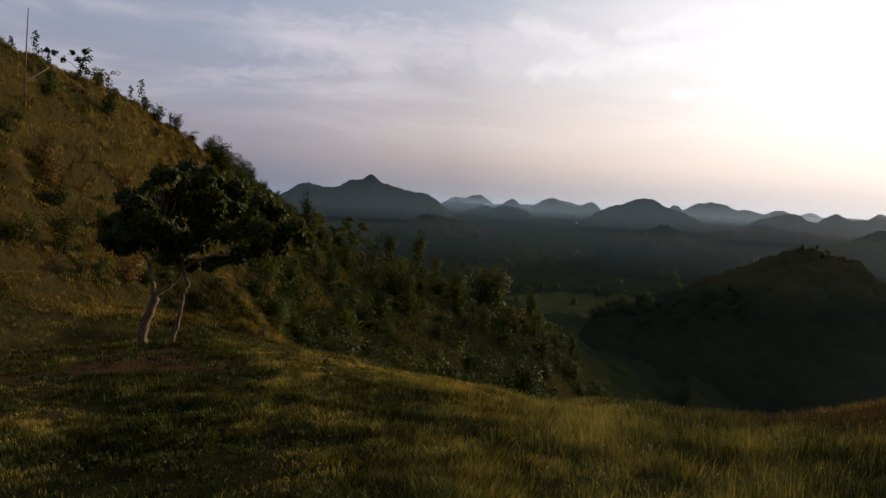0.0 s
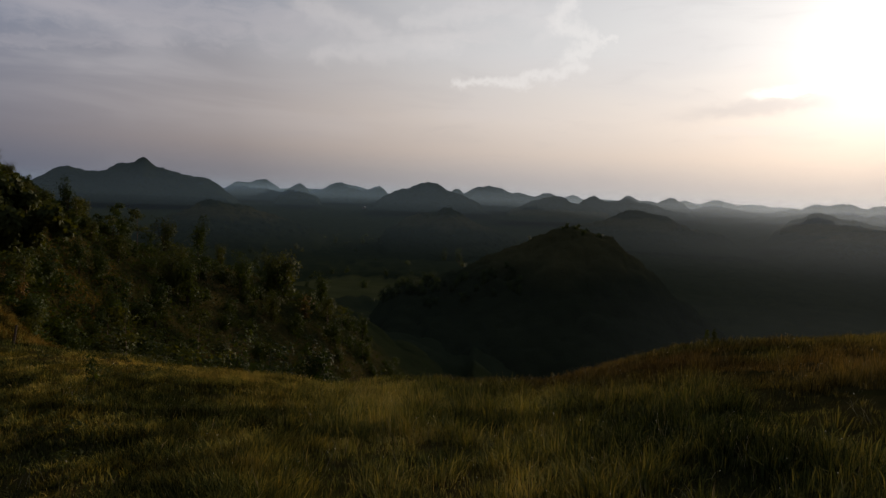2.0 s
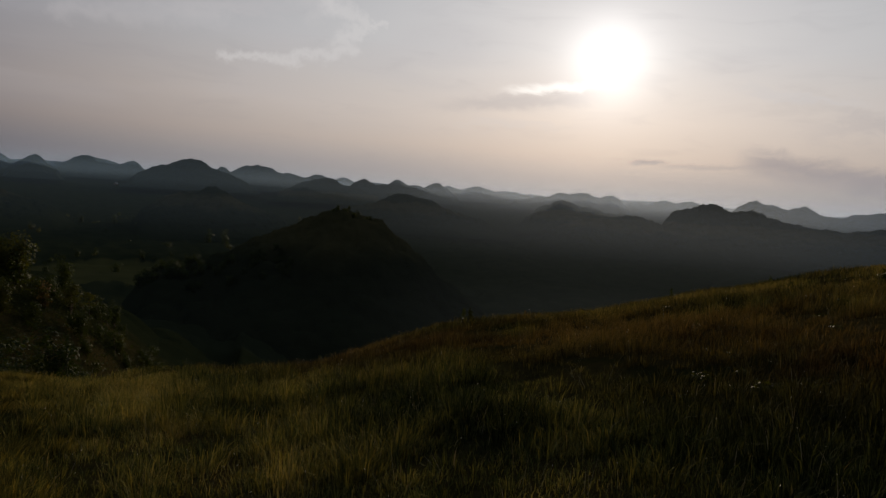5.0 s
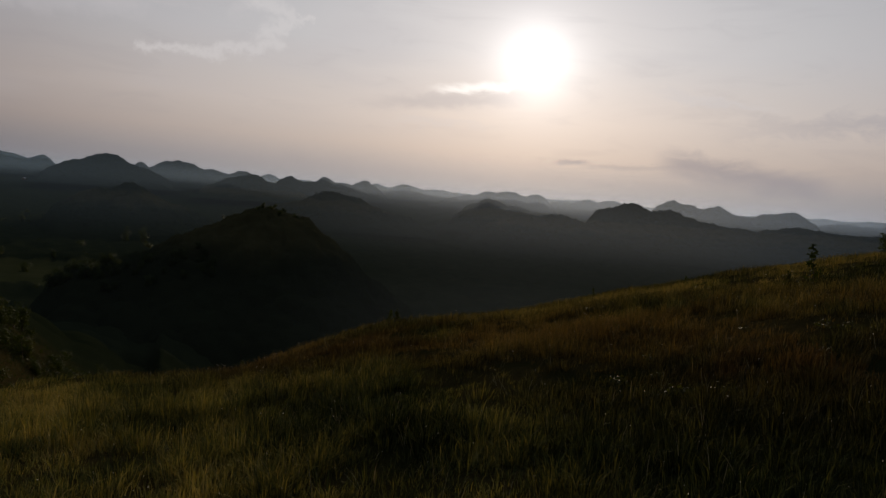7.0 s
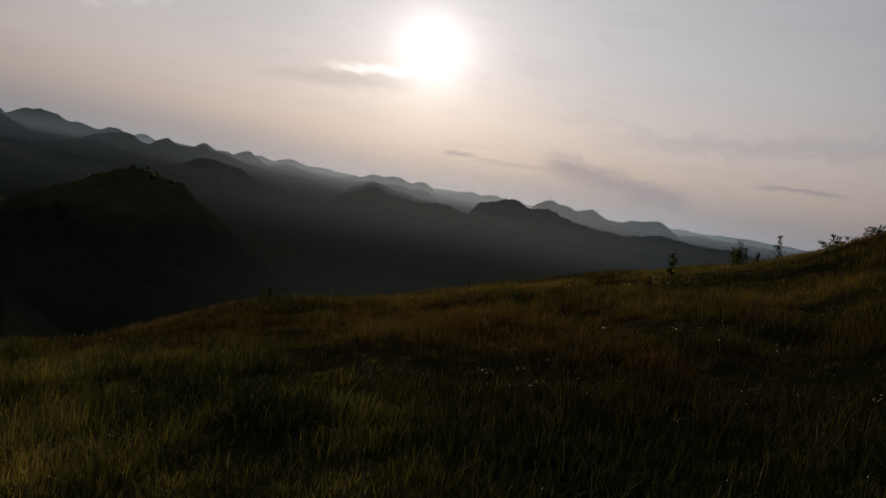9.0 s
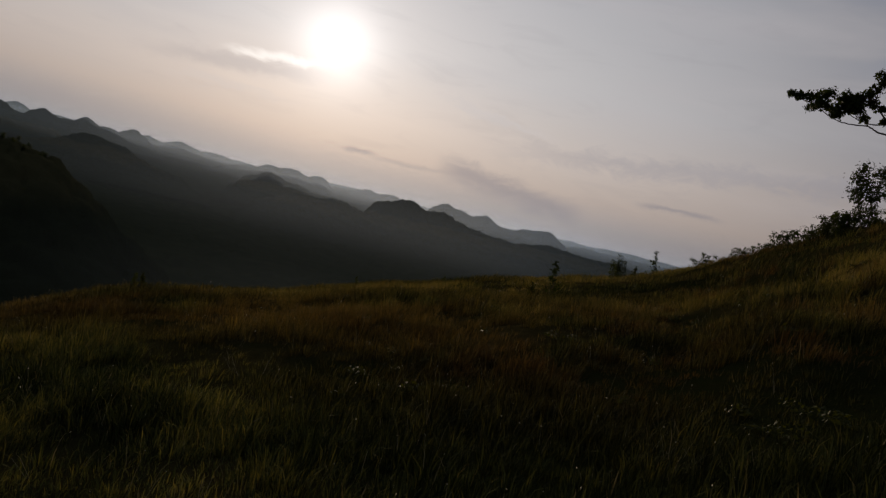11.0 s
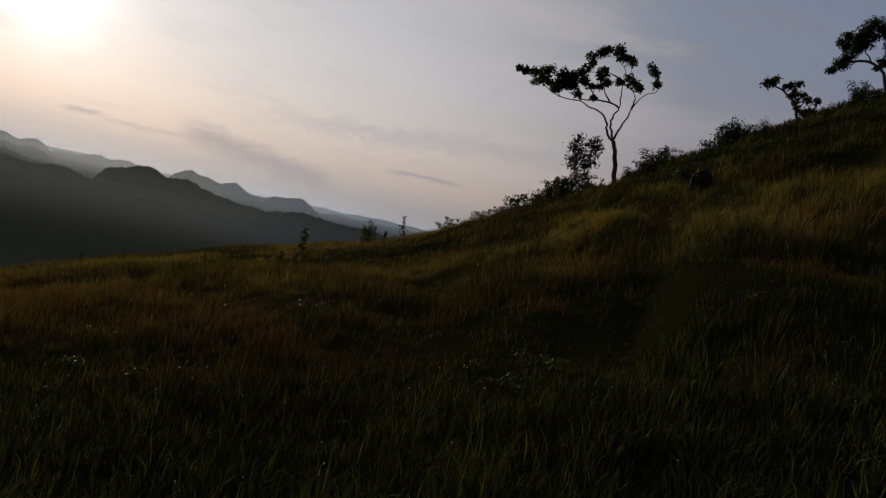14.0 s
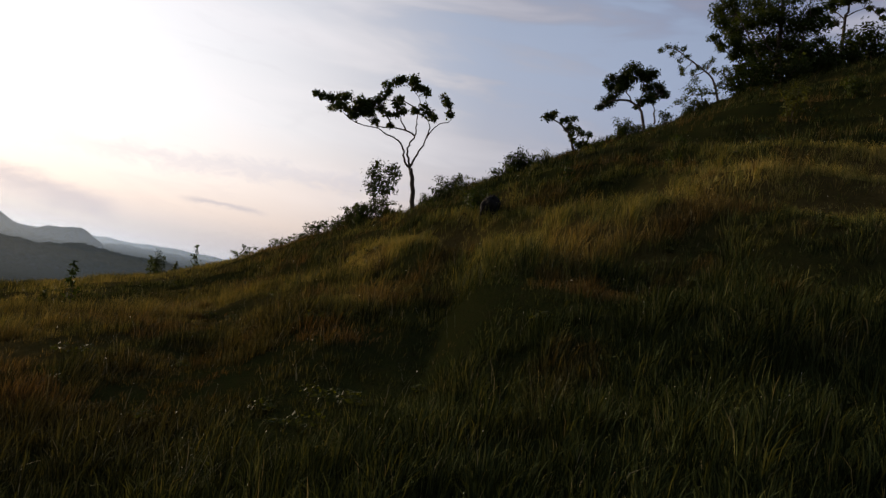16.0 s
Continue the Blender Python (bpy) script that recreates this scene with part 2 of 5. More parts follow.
def grass_build(shift=0.0, shade=(1.0, 1.0, 1.0), patch=0.13, grain=0.75):
    """Blades from green to straw; shift makes a sward drier, shade darker, patch sets how blotchy it is."""
    def build(n):
        at = place(n)
        tone = n.remap(meadow_tone(n), 0.42, 0.64)
        pick = island(n)
        clump = n.math("MULTIPLY", n.math("SUBTRACT", n.noise(at, 2.2, 3.0, 0.6), 0.5), 0.75)
        tone = n.math("ADD", n.math("MULTIPLY_ADD", tone, 0.75, clump), n.math("MULTIPLY_ADD", pick, 0.62, shift - 0.16), clamp=True)
        # rust-coloured ripe stems along the brow
        x, y, _ = n.add("ShaderNodeSeparateXYZ", ins={0: at}).outputs
        rust = n.math("MULTIPLY", n.math("MULTIPLY", n.math("MULTIPLY", n.remap(x, 4.0, 9.5), n.remap(x, 16.0, 9.0, 0.35, 1.0)), n.remap(y, -2.0, 4.0)), n.remap(n.noise(at, 0.22, 3.0, 0.6), 0.32, 0.52))
        # and in clumps a stride across on the slope
        rust = n.math("ADD", rust, n.math("MULTIPLY", n.math("MULTIPLY", n.remap(x, 4.5, 8.0), n.remap(y, 5.0, 2.5, 0.0, 0.8)), n.remap(n.noise(at, 0.75, 3.0, 0.6, 0.5), 0.5, 0.62)), clamp=True)
        bleached = n.remap(pick, 0.982, 0.992)
        colour = n.ramp(tone, [(0.0, (0.012, 0.018, 0.006)), (0.35, (0.060, 0.074, 0.026)), (0.7, (0.21, 0.19, 0.048)), (1.0, (0.36, 0.285, 0.09))])
        colour = n.mix(n.math("MULTIPLY", rust, 0.75), colour, n.mix(pick, (0.036, 0.024, 0.010), (0.17, 0.092, 0.034)))
        colour = n.mix(bleached, colour, (0.20, 0.17, 0.09))
        # blotches of old dark growth
        old = n.remap(n.noise(at, grain, 4.0, 0.65, 0.4), 0.42, 0.62, 1.0 - patch * 2.0, 1.0)
        colour = n.mix(1.0, colour, n.add("ShaderNodeCombineXYZ", ins={0: n.math("MULTIPLY", old, shade[0]), 1: n.math("MULTIPLY", old, shade[1]), 2: n.math("MULTIPLY", old, shade[2])}).outputs[0], "MULTIPLY")
        return surface(n, colour, 0.85, gloss=0.012, through=n.mix(1.0, colour, (1.15, 1.0, 0.5), "MULTIPLY"), share=0.2)
    return build


def leaf_build(dark, light, gloss=0.04):
    def build(n):
        whole = n.add("ShaderNodeObjectInfo").outputs["Random"]
        pick = n.math("ADD", n.math("MULTIPLY", island(n), 0.3), n.math("MULTIPLY", whole, 0.7))
        colour = n.mix(pick, dark, light)
        return surface(n, colour, 0.6, gloss=gloss, through=n.mix(1.0, colour, (1.3, 1.15, 0.3), "MULTIPLY"), share=0.32)
    return build


def bark_build(dark, light):
    def build(n):
        at = n.add("ShaderNodeMapping", ins={"Vector": place(n), "Scale": (9.0, 9.0, 2.5)}).outputs[0]
        grain = n.noise(at, 3.0, 6.0, 0.65)
        return surface(n, n.mix(n.remap(grain, 0.35, 0.65), dark, light), 0.85, grain, 0.02, 0.15)
    return build


def forest_build(dark, light, bare=None, relief=2.0):
    def build(n):
        at = place(n)
        crowns = n.add("ShaderNodeTexVoronoi", ins={"Vector": at, "Scale": 0.16}).outputs["Distance"]
        patch = n.noise(at, 0.012, 4.0, 0.6)
        colour = n.mix(n.math("ADD", n.math("MULTIPLY", patch, 0.6), n.math("MULTIPLY", n.noise(at, 0.25, 4.0), 0.4)), dark, light)
        if bare:
            # grass below the wooded top and above the wooded foot
            z = n.math("MULTIPLY_ADD", n.math("SUBTRACT", n.noise(at, 0.03, 4.0, 0.6), 0.5), 18.0, n.add("ShaderNodeSeparateXYZ", ins={0: at}).outputs[2])
            low, high = bare
            cover = n.mix(n.noise(at, 0.09, 5.0, 0.65), (0.032, 0.034, 0.014), (0.078, 0.068, 0.029))
            colour = n.mix(n.math("MULTIPLY", n.remap(z, low, low + 13.0), n.remap(z, high + 6.0, high)), colour, cover)
        return matt(n, colour, n.math("ADD", n.math("MULTIPLY", crowns, -1.0), n.noise(at, 0.8, 3.0)), relief)
    return build


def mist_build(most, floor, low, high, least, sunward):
    """Evening haze on a see-through sheet: thickest near the valley floor, thinning upwards."""
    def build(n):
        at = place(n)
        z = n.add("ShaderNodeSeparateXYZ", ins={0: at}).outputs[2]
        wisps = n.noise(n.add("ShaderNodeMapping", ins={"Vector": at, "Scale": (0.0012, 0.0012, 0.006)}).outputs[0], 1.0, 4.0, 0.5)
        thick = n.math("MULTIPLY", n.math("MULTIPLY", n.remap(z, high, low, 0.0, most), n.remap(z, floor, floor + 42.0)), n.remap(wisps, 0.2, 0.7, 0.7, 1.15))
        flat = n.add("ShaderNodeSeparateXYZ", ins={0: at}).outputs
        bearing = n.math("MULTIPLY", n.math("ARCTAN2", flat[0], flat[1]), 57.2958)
        # denser towards the sun to imitate its scattered light, not a thicker haze
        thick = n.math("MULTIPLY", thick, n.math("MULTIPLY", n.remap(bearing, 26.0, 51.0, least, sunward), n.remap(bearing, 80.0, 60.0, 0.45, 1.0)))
        # tint by bearing puts the bluer light away from the sun into the colour
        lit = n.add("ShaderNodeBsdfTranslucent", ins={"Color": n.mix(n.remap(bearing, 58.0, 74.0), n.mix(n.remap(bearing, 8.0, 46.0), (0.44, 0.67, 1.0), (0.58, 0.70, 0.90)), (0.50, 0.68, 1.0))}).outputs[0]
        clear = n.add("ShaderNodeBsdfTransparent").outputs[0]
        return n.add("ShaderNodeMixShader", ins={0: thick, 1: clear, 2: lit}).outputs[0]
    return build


MAT_GROUND = material("meadow_ground", ground_build)
MAT_GRASS = material("grass_blades", grass_build())
MAT_GRASS_HILL = material("hill_grass_blades", grass_build(0.06, (0.78, 0.62, 0.48), 0.36, 1.1))
MAT_TURF = material("grazed_turf", grass_build(-0.06, (1.6, 1.42, 1.15), 0.32, 1.9))
MAT_LEAF = material("leaves_dark", leaf_build((0.014, 0.024, 0.006), (0.042, 0.056, 0.012)))
MAT_LEAF_WARM = material("leaves_olive", leaf_build((0.016, 0.024, 0.006), (0.074, 0.078, 0.019)))
MAT_LEAF_TREE = material("leaves_glossy", leaf_build((0.012, 0.020, 0.006), (0.055, 0.062, 0.016), 0.06))
MAT_LEAF_DRY = material("leaves_dry", leaf_build((0.07, 0.045, 0.018), (0.15, 0.095, 0.035), 0.05))
# seed heads whitened so that their colour gives the sun glints
MAT_SEED_GLINT = material("seed_heads", lambda n: surface(n, n.mix(island(n), (0.34, 0.31, 0.24), (0.72, 0.68, 0.58)), 0.5, gloss=0.4, through=(0.75, 0.7, 0.58, 1), share=0.5))
MAT_STRAW = material("dry_stems", lambda n: surface(n, n.mix(island(n), (0.07, 0.068, 0.032), (0.28, 0.25, 0.15)), 0.8, gloss=0.02, through=(0.12, 0.105, 0.06, 1), share=0.2))
MAT_BARK = material("bark_grey", bark_build((0.045, 0.031, 0.021), (0.19, 0.125, 0.075)))
MAT_BARK_DARK = material("bark_dark", bark_build((0.03, 0.022, 0.016), (0.09, 0.065, 0.045)))
MAT_KNOLL = material("knoll_cover", forest_build((0.010, 0.014, 0.007), (0.026, 0.031, 0.014), (-31.0, -9.0), 0.35))
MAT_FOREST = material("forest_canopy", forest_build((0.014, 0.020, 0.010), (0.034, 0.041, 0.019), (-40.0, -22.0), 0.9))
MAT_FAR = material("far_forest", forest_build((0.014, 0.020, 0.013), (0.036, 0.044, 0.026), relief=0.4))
MAT_ROCK = material("dark_rock", lambda n: surface(n, n.mix(n.remap(n.noise(place(n), 6.0, 6.0, 0.65), 0.35, 0.7), (0.006, 0.0055, 0.005), (0.020, 0.018, 0.015)), 0.95, n.noise(place(n), 18.0, 5.0, 0.7), 0.04, 0.1))
MAT_STICK = material("bleached_wood", bark_build((0.30, 0.24, 0.17), (0.55, 0.46, 0.34)))
MAT_ROOF = material("sheet_roof", lambda n: surface(n, n.mix(n.noise(place(n), 0.8, 4.0), (0.22, 0.22, 0.23), (0.4, 0.4, 0.4)), 0.5))


# ---- helpers for shapes ----
def value_noise(x, y, seed=0):
    """Smooth lattice noise in 0..1 on arrays."""
    xi, yi = np.floor(x).astype(np.int64), np.floor(y).astype(np.int64)
    u, v = x - xi, y - yi
    u, v = u * u * (3 - 2 * u), v * v * (3 - 2 * v)

    def corner(a, b):
        h = (a * 374761393 + b * 668265263 + seed * 1442695041) & 0x7FFFFFFF
        h = ((h ^ (h >> 13)) * 1274126177) & 0x7FFFFFFF
        return ((h ^ (h >> 16)) & 0xFFFF) / 65535.0

    low = corner(xi, yi) * (1 - u) + corner(xi + 1, yi) * u
    top = corner(xi, yi + 1) * (1 - u) + corner(xi + 1, yi + 1) * u
    return low * (1 - v) + top * v


def fractal(x, y, octaves=4, seed=0):
    total, size = 0.0, 0.5
    for k in range(octaves):
        total = total + size * value_noise(x * 2 ** k, y * 2 ** k, seed + k)
        size *= 0.5
    return total


def crowns(x, y, cell, seed=0):
    """Rounded tree-crown bumps in 0..1: the tops of a closed wood."""
    gx, gy = np.floor(x / cell), np.floor(y / cell)
    best = np.zeros_like(x)
    for i in (-1, 0, 1):
        for j in (-1, 0, 1):
            cx, cy = gx + i, gy + j
            px = (cx + 0.15 + 0.7 * value_noise(cx * 1.0 + 0.01, cy * 1.0 + 0.01, seed)) * cell
            py = (cy + 0.15 + 0.7 * value_noise(cx * 1.0 + 0.01, cy * 1.0 + 0.01, seed + 7)) * cell
            tall = 0.45 + 0.55 * value_noise(cx * 1.0 + 0.01, cy * 1.0 + 0.01, seed + 13)
            d2 = ((x - px) ** 2 + (y - py) ** 2) / (0.75 * cell) ** 2
            best = np.maximum(best, tall * np.sqrt(np.clip(1 - d2, 0, 1)))
    return best


def mesh_of(name, verts, faces, mat, smooth=False):
    me = bpy.data.meshes.new(name)
    me.from_pydata(np.asarray(verts).tolist() if not isinstance(verts, list) else verts, [], faces if isinstance(faces, list) else faces.tolist())
    me.materials.append(mat)
    if smooth:
        me.polygons.foreach_set("use_smooth", [True] * len(me.polygons))
    me.update()
    return me


def part(name, me, parent, label=""):
    ob = new(name, me)
    ob.parent = parent
    return tagged(ob, label)


def grid_faces(rows, cols, wrap=False):
    i, j = np.meshgrid(np.arange(rows - 1), np.arange(cols if wrap else cols - 1), indexing="ij")
    k = (j + 1) % cols
    return np.stack([i * cols + j, i * cols + k, (i + 1) * cols + k, (i + 1) * cols + j], -1).reshape(-1, 4)


# ---- the lie of the land ----
FLOOR = -60.0
# by compass bearing: meadow edge, the dip behind it, the crest behind that (distance, height)
BEARING = np.array([-180, -130, -80, -50, -32, -23, -15, -8, 0, 8, 15, 25, 38, 50, 60, 70, 78, 86, 95, 104, 112, 120, 128, 150])
EDGE_R = np.array([8, 8, 10, 12, 13, 15, 22, 24.5, 26, 27, 28, 27, 30, 32, 34, 36, 34, 27, 23, 25, 28, 31, 36, 20])
EDGE_Z = np.array([1.6, 0.3, -0.9, -1.5, -1.7, -1.8, -2.6, -4.1, -5.35, -6.1, -6.3, -5.8, -4.15, -3.05, -1.6, 0.0, 1.5, 3.3, 4.93, 7.55, 10.25, 13.0, 16.4, 7.0])
DIP_R = np.array([20, 20, 19, 20, 21, 25, 32, 38, 48, 56, 64, 60, 60, 60, 60, 60, 55, 45, 40, 42, 44, 46, 52, 40])
DIP_Z = np.array([6, 3, -0.4, -1.2, -1.8, -2.1, -3.6, -9.3, -15.5, -20, -26, -21, -14, -9.5, -6, -3.0, 1.0, 4.3, 6.3, 10.6, 13.6, 17, 21, 15])
CREST_R = np.array([90, 60, 44, 37, 36, 44, 58, 70, 84, 95, 105, 100, 110, 120, 130, 130, 130, 120, 110, 110, 110, 110, 110, 110])
CREST_Z = np.array([24, 18, 12, 9.2, 7.5, 5.8, 2.4, -3.1, -7.3, -14.2, -26, -36, -33, -30, -28, -26, -22, -15, -5, 5, 12, 20, 28, 24])


def plain(r):
    """Height of the wide valley floor, which rises slowly towards the far hills."""
    t = np.clip((np.asarray(r, float) - 560) / 2100, 0, 1)
    return FLOOR + 29 * t * t * (3 - 2 * t)


def by_bearing(table, az):
    """Cubic curve through a table over the bearings, closed round the compass."""
    b = np.concatenate([BEARING[-2:] - 360, BEARING, BEARING[:3] + 360]).astype(float)
    v = np.concatenate([table[-2:], table, table[:3]]).astype(float)
    slope = np.gradient(v, b)
    k = np.clip(np.searchsorted(b, az, side="right") - 1, 0, len(b) - 2)
    w = b[k + 1] - b[k]
    t = (az - b[k]) / w
    return (2 * t ** 3 - 3 * t ** 2 + 1) * v[k] + (t ** 3 - 2 * t ** 2 + t) * w * slope[k] + (3 * t ** 2 - 2 * t ** 3) * v[k + 1] + (t ** 3 - t ** 2) * w * slope[k + 1]


def land(x, y, rough=True):
    """Height of the bare ground."""
    x, y = np.asarray(x, float), np.asarray(y, float)
    r, az = np.hypot(x, y), np.degrees(np.arctan2(x, y))
    zero = np.zeros_like(r)
    rs = [zero, by_bearing(EDGE_R, az), by_bearing(DIP_R, az), by_bearing(CREST_R, az), zero + 300, zero + 480, zero + 6000]
    zs = [zero, by_bearing(EDGE_Z, az), by_bearing(DIP_Z, az), by_bearing(CREST_Z, az), zero + FLOOR + 4, zero + FLOOR, zero + FLOOR]
    start = 0.09 * np.sin(np.radians(az)) - 0.13 * np.cos(np.radians(az))
    grade = [(zs[k + 1] - zs[k]) / (rs[k + 1] - rs[k]) for k in range(6)]
    tangent = [start] + [(grade[k] * (rs[k + 2] - rs[k + 1]) + grade[k + 1] * (rs[k + 1] - rs[k])) / (rs[k + 2] - rs[k]) for k in range(5)] + [zero]
    tangent[3] = np.where(az < 20, np.minimum(tangent[3], (zs[3] - 1.8) / np.maximum(rs[3], 1)), tangent[3])
    z = zero + FLOOR
    for k in range(6):
        w = rs[k + 1] - rs[k]
        t = np.clip((r - rs[k]) / w, 0, 1)
        piece = (2 * t ** 3 - 3 * t ** 2 + 1) * zs[k] + (t ** 3 - 2 * t ** 2 + t) * w * tangent[k] + (3 * t ** 2 - 2 * t ** 3) * zs[k + 1] + (t ** 3 - t ** 2) * w * tangent[k + 1]
        z = np.where(r >= rs[k], piece, z)
    z = z + plain(r) - FLOOR
    if rough:
        ease = np.clip((r - 2.5) / 6, 0, 1)
        slope_side = np.clip((az - 76) / 18, 0, 1)
        terrace = 0.15 * slope_side * np.sin(2 * np.pi * (z / 1.1 + 2.4 * fractal(x / 7, y / 7, 3, 17)))
        hill_side = np.clip((-12 - az) / 6, 0, 1) * np.clip((r - 19) / 5, 0, 1) * np.clip((70 - r) / 10, 0, 1)
        terrace = terrace + hill_side * (0.16 * np.sin(2 * np.pi * (z / 0.8 + 2.6 * fractal(x / 5, y / 5, 3, 19))) + 0.5 * (fractal(x / 2.2, y / 2.2, 3, 23) - 0.44))
        grazed = np.clip((4 - x) / 4, 0, 1) * np.clip((20 - r) / 4, 0, 1)
        # a worn gully down from the boulder, between two swells of tall grass, and hollows behind them
        gully = np.exp(-((az - 98.0) / 1.9) ** 2) * np.clip((r - 6.5) / 2, 0, 1) * np.clip((16 - r) / 2, 0, 1)
        swell = 0.24 * np.exp(-((az - 107) / 6.5) ** 2 - ((r - 11.4) / 1.5) ** 2) + 0.18 * np.exp(-((az - 91) / 4.5) ** 2 - ((r - 12.5) / 1.9) ** 2)
        hollow = 0.22 * np.exp(-((az - 108) / 9) ** 2 - ((r - 14.2) / 1.2) ** 2) + 0.2 * np.exp(-((az - 116) / 10) ** 2 - ((r - 19.0) / 1.3) ** 2)
        z = z + swell - hollow - 0.3 * gully
        z = z + ease * (terrace + 0.2 * grazed * (fractal(x / 0.5, y / 0.5, 2, 41) - 0.37) + (0.26 - 0.12 * grazed) * (fractal(x / 1.5, y / 1.5, 2, 33) - 0.37) + (0.30 + 0.35 * slope_side - 0.16 * grazed) * (fractal(x / 3.2, y / 3.2, 3, 3) - 0.44) + 0.9 * (1 - 0.7 * grazed) * np.clip(r / 40, 0, 1) * (fractal(x / 9, y / 9, 3, 9) - 0.44))
    return z


def height(x, y):
    return float(land(np.array([x]), np.array([y]))[0])


def spot(az, r, sink=0.05):
    """Place on the ground at a bearing and distance from where the walk begins."""
    x, y = r * math.sin(radians(az)), r * math.cos(radians(az))
    return Vector((x, y, height(x, y) - sink))


def make_ground():
    az = np.concatenate([np.arange(-45, 140, 0.35), np.arange(140, 315, 2.5)])
    r = np.concatenate([[0.3, 0.8, 1.4], 2.0 * 1.026 ** np.arange(0, 306)])
    r = r[r < 4900]
    rr, aa = np.meshgrid(r, np.radians(az), indexing="ij")
    x, y = rr * np.sin(aa), rr * np.cos(aa)
    z = land(x, y)
    wooded = np.clip((rr - 95) / 60, 0, 1)
    field = ((x - 84) * 0.019) ** 2 + ((y - 452) * 0.0175) ** 2 < 1.1
    z = z + wooded * np.where(field, 0, 1) * (5.5 * crowns(x, y, 9.0, 5) + 4 * (fractal(x / 60, y / 60, 3, 21) - 0.4) + 22 * np.clip((rr - 600) / 600, 0, 1) * np.clip(fractal(x / 230, y / 230, 3, 24) - 0.47, 0, 1)) * np.clip(1.6 - rr / 2500, 0.3, 1)
    faces = grid_faces(len(r), len(az), wrap=True).tolist()
    faces.append(list(range(len(az)))[::-1])
    ob = new("ground", mesh_of("ground", np.stack([x, y, z], -1).reshape(-1, 3), faces, MAT_GROUND, True))
    tagged(ob, "grassy hillside falling to a dark wooded valley floor", "ground", kind="structure")


make_ground()


def make_hill(name, label, bumps, mat, step=0.006, canopy=5.0, spread=3.2, uneven=0.34, steep=1.2, grow=1.0):
    """A wooded hill: domes given by bearing, distance, height of the top, half width across and along the view."""
    tops = []
    for az, dist, el, wide, deep in bumps:
        a = radians(az)
        tops.append((dist * math.sin(a), dist * math.cos(a), 1.8 + dist * math.tan(radians(el)), dist * math.tan(radians(wide)), dist * math.tan(radians(deep)), a, dist))
    mid = sum(t[6] for t in tops) / len(tops)
    base = float(plain(mid))
    lo = min(b[0] - spread * b[3] for b in bumps)
    hi = max(b[0] + spread * b[3] for b in bumps)
    near = min(b[1] * (1 - spread * math.tan(radians(b[4]))) for b in bumps)
    far = max(b[1] * (1 + 2.0 * math.tan(radians(b[4]))) for b in bumps)
    cols = int(min(520, max(30, (hi - lo) / degrees_of(step))))
    rows = int(min(150, max(16, (far - near) / (mid * step))))
    rr, aa = np.meshgrid(np.linspace(near, far, rows), np.radians(np.linspace(lo, hi, cols)), indexing="ij")
    x, y = rr * np.sin(aa), rr * np.cos(aa)
    power = 0.0
    wob = 0.35 * (fractal(x / (mid * 0.05), y / (mid * 0.05), 4, int(bumps[0][0] * 7) + 400) - 0.47)
    for cx, cy, top, w, d, a, _ in tops:
        across = ((x - cx) * math.cos(a) - (y - cy) * math.sin(a)) / (w * grow)
        along = ((x - cx) * math.sin(a) + (y - cy) * math.cos(a)) / d
        q = across ** 2 + along ** 2
        up = (top - base - canopy * 0.6) / (1 + (0.62 * q * (1 + wob)) ** steep)
        power = power + np.maximum(up, 0) ** 5
    rim_r, rim_a = np.linspace(0, 1, rows)[:, None], np.linspace(0, 1, cols)[None, :]
    rim = np.clip(np.minimum(np.minimum(rim_r, (1 - rim_r) * 1.0), np.minimum(rim_a, 1 - rim_a)) * 7, 0, 1)
    power = power * (rim * rim * (3 - 2 * rim)) ** 5
    z = base - 6 + power ** 0.2 + np.where(power ** 0.2 > 3, 6 * np.clip((power ** 0.2 - 3) / 8, 0, 1), 0)
    lumps = fractal(x / (mid * 0.028), y / (mid * 0.028), 4, int(bumps[0][0] * 3) + 900) - 0.47
    z = z + np.clip(z - base, 0, None) * uneven * lumps
    z = z + np.clip(z - base, 0, None) * 0.05 * (value_noise(x / (mid * 0.0045), y / (mid * 0.0045), 77) - 0.5)
    z = z + canopy * crowns(x, y, max(8.0, mid * 0.0055), 31) * np.clip((z - base) / 10, 0, 1)
    ob = new(name, mesh_of(name, np.stack([x, y, z], -1).reshape(-1, 3), grid_faces(rows, cols), mat, True))
    return tagged(ob, label, "hill", "wooded hills", kind="structure")


def degrees_of(step):
    return step * 57.2958


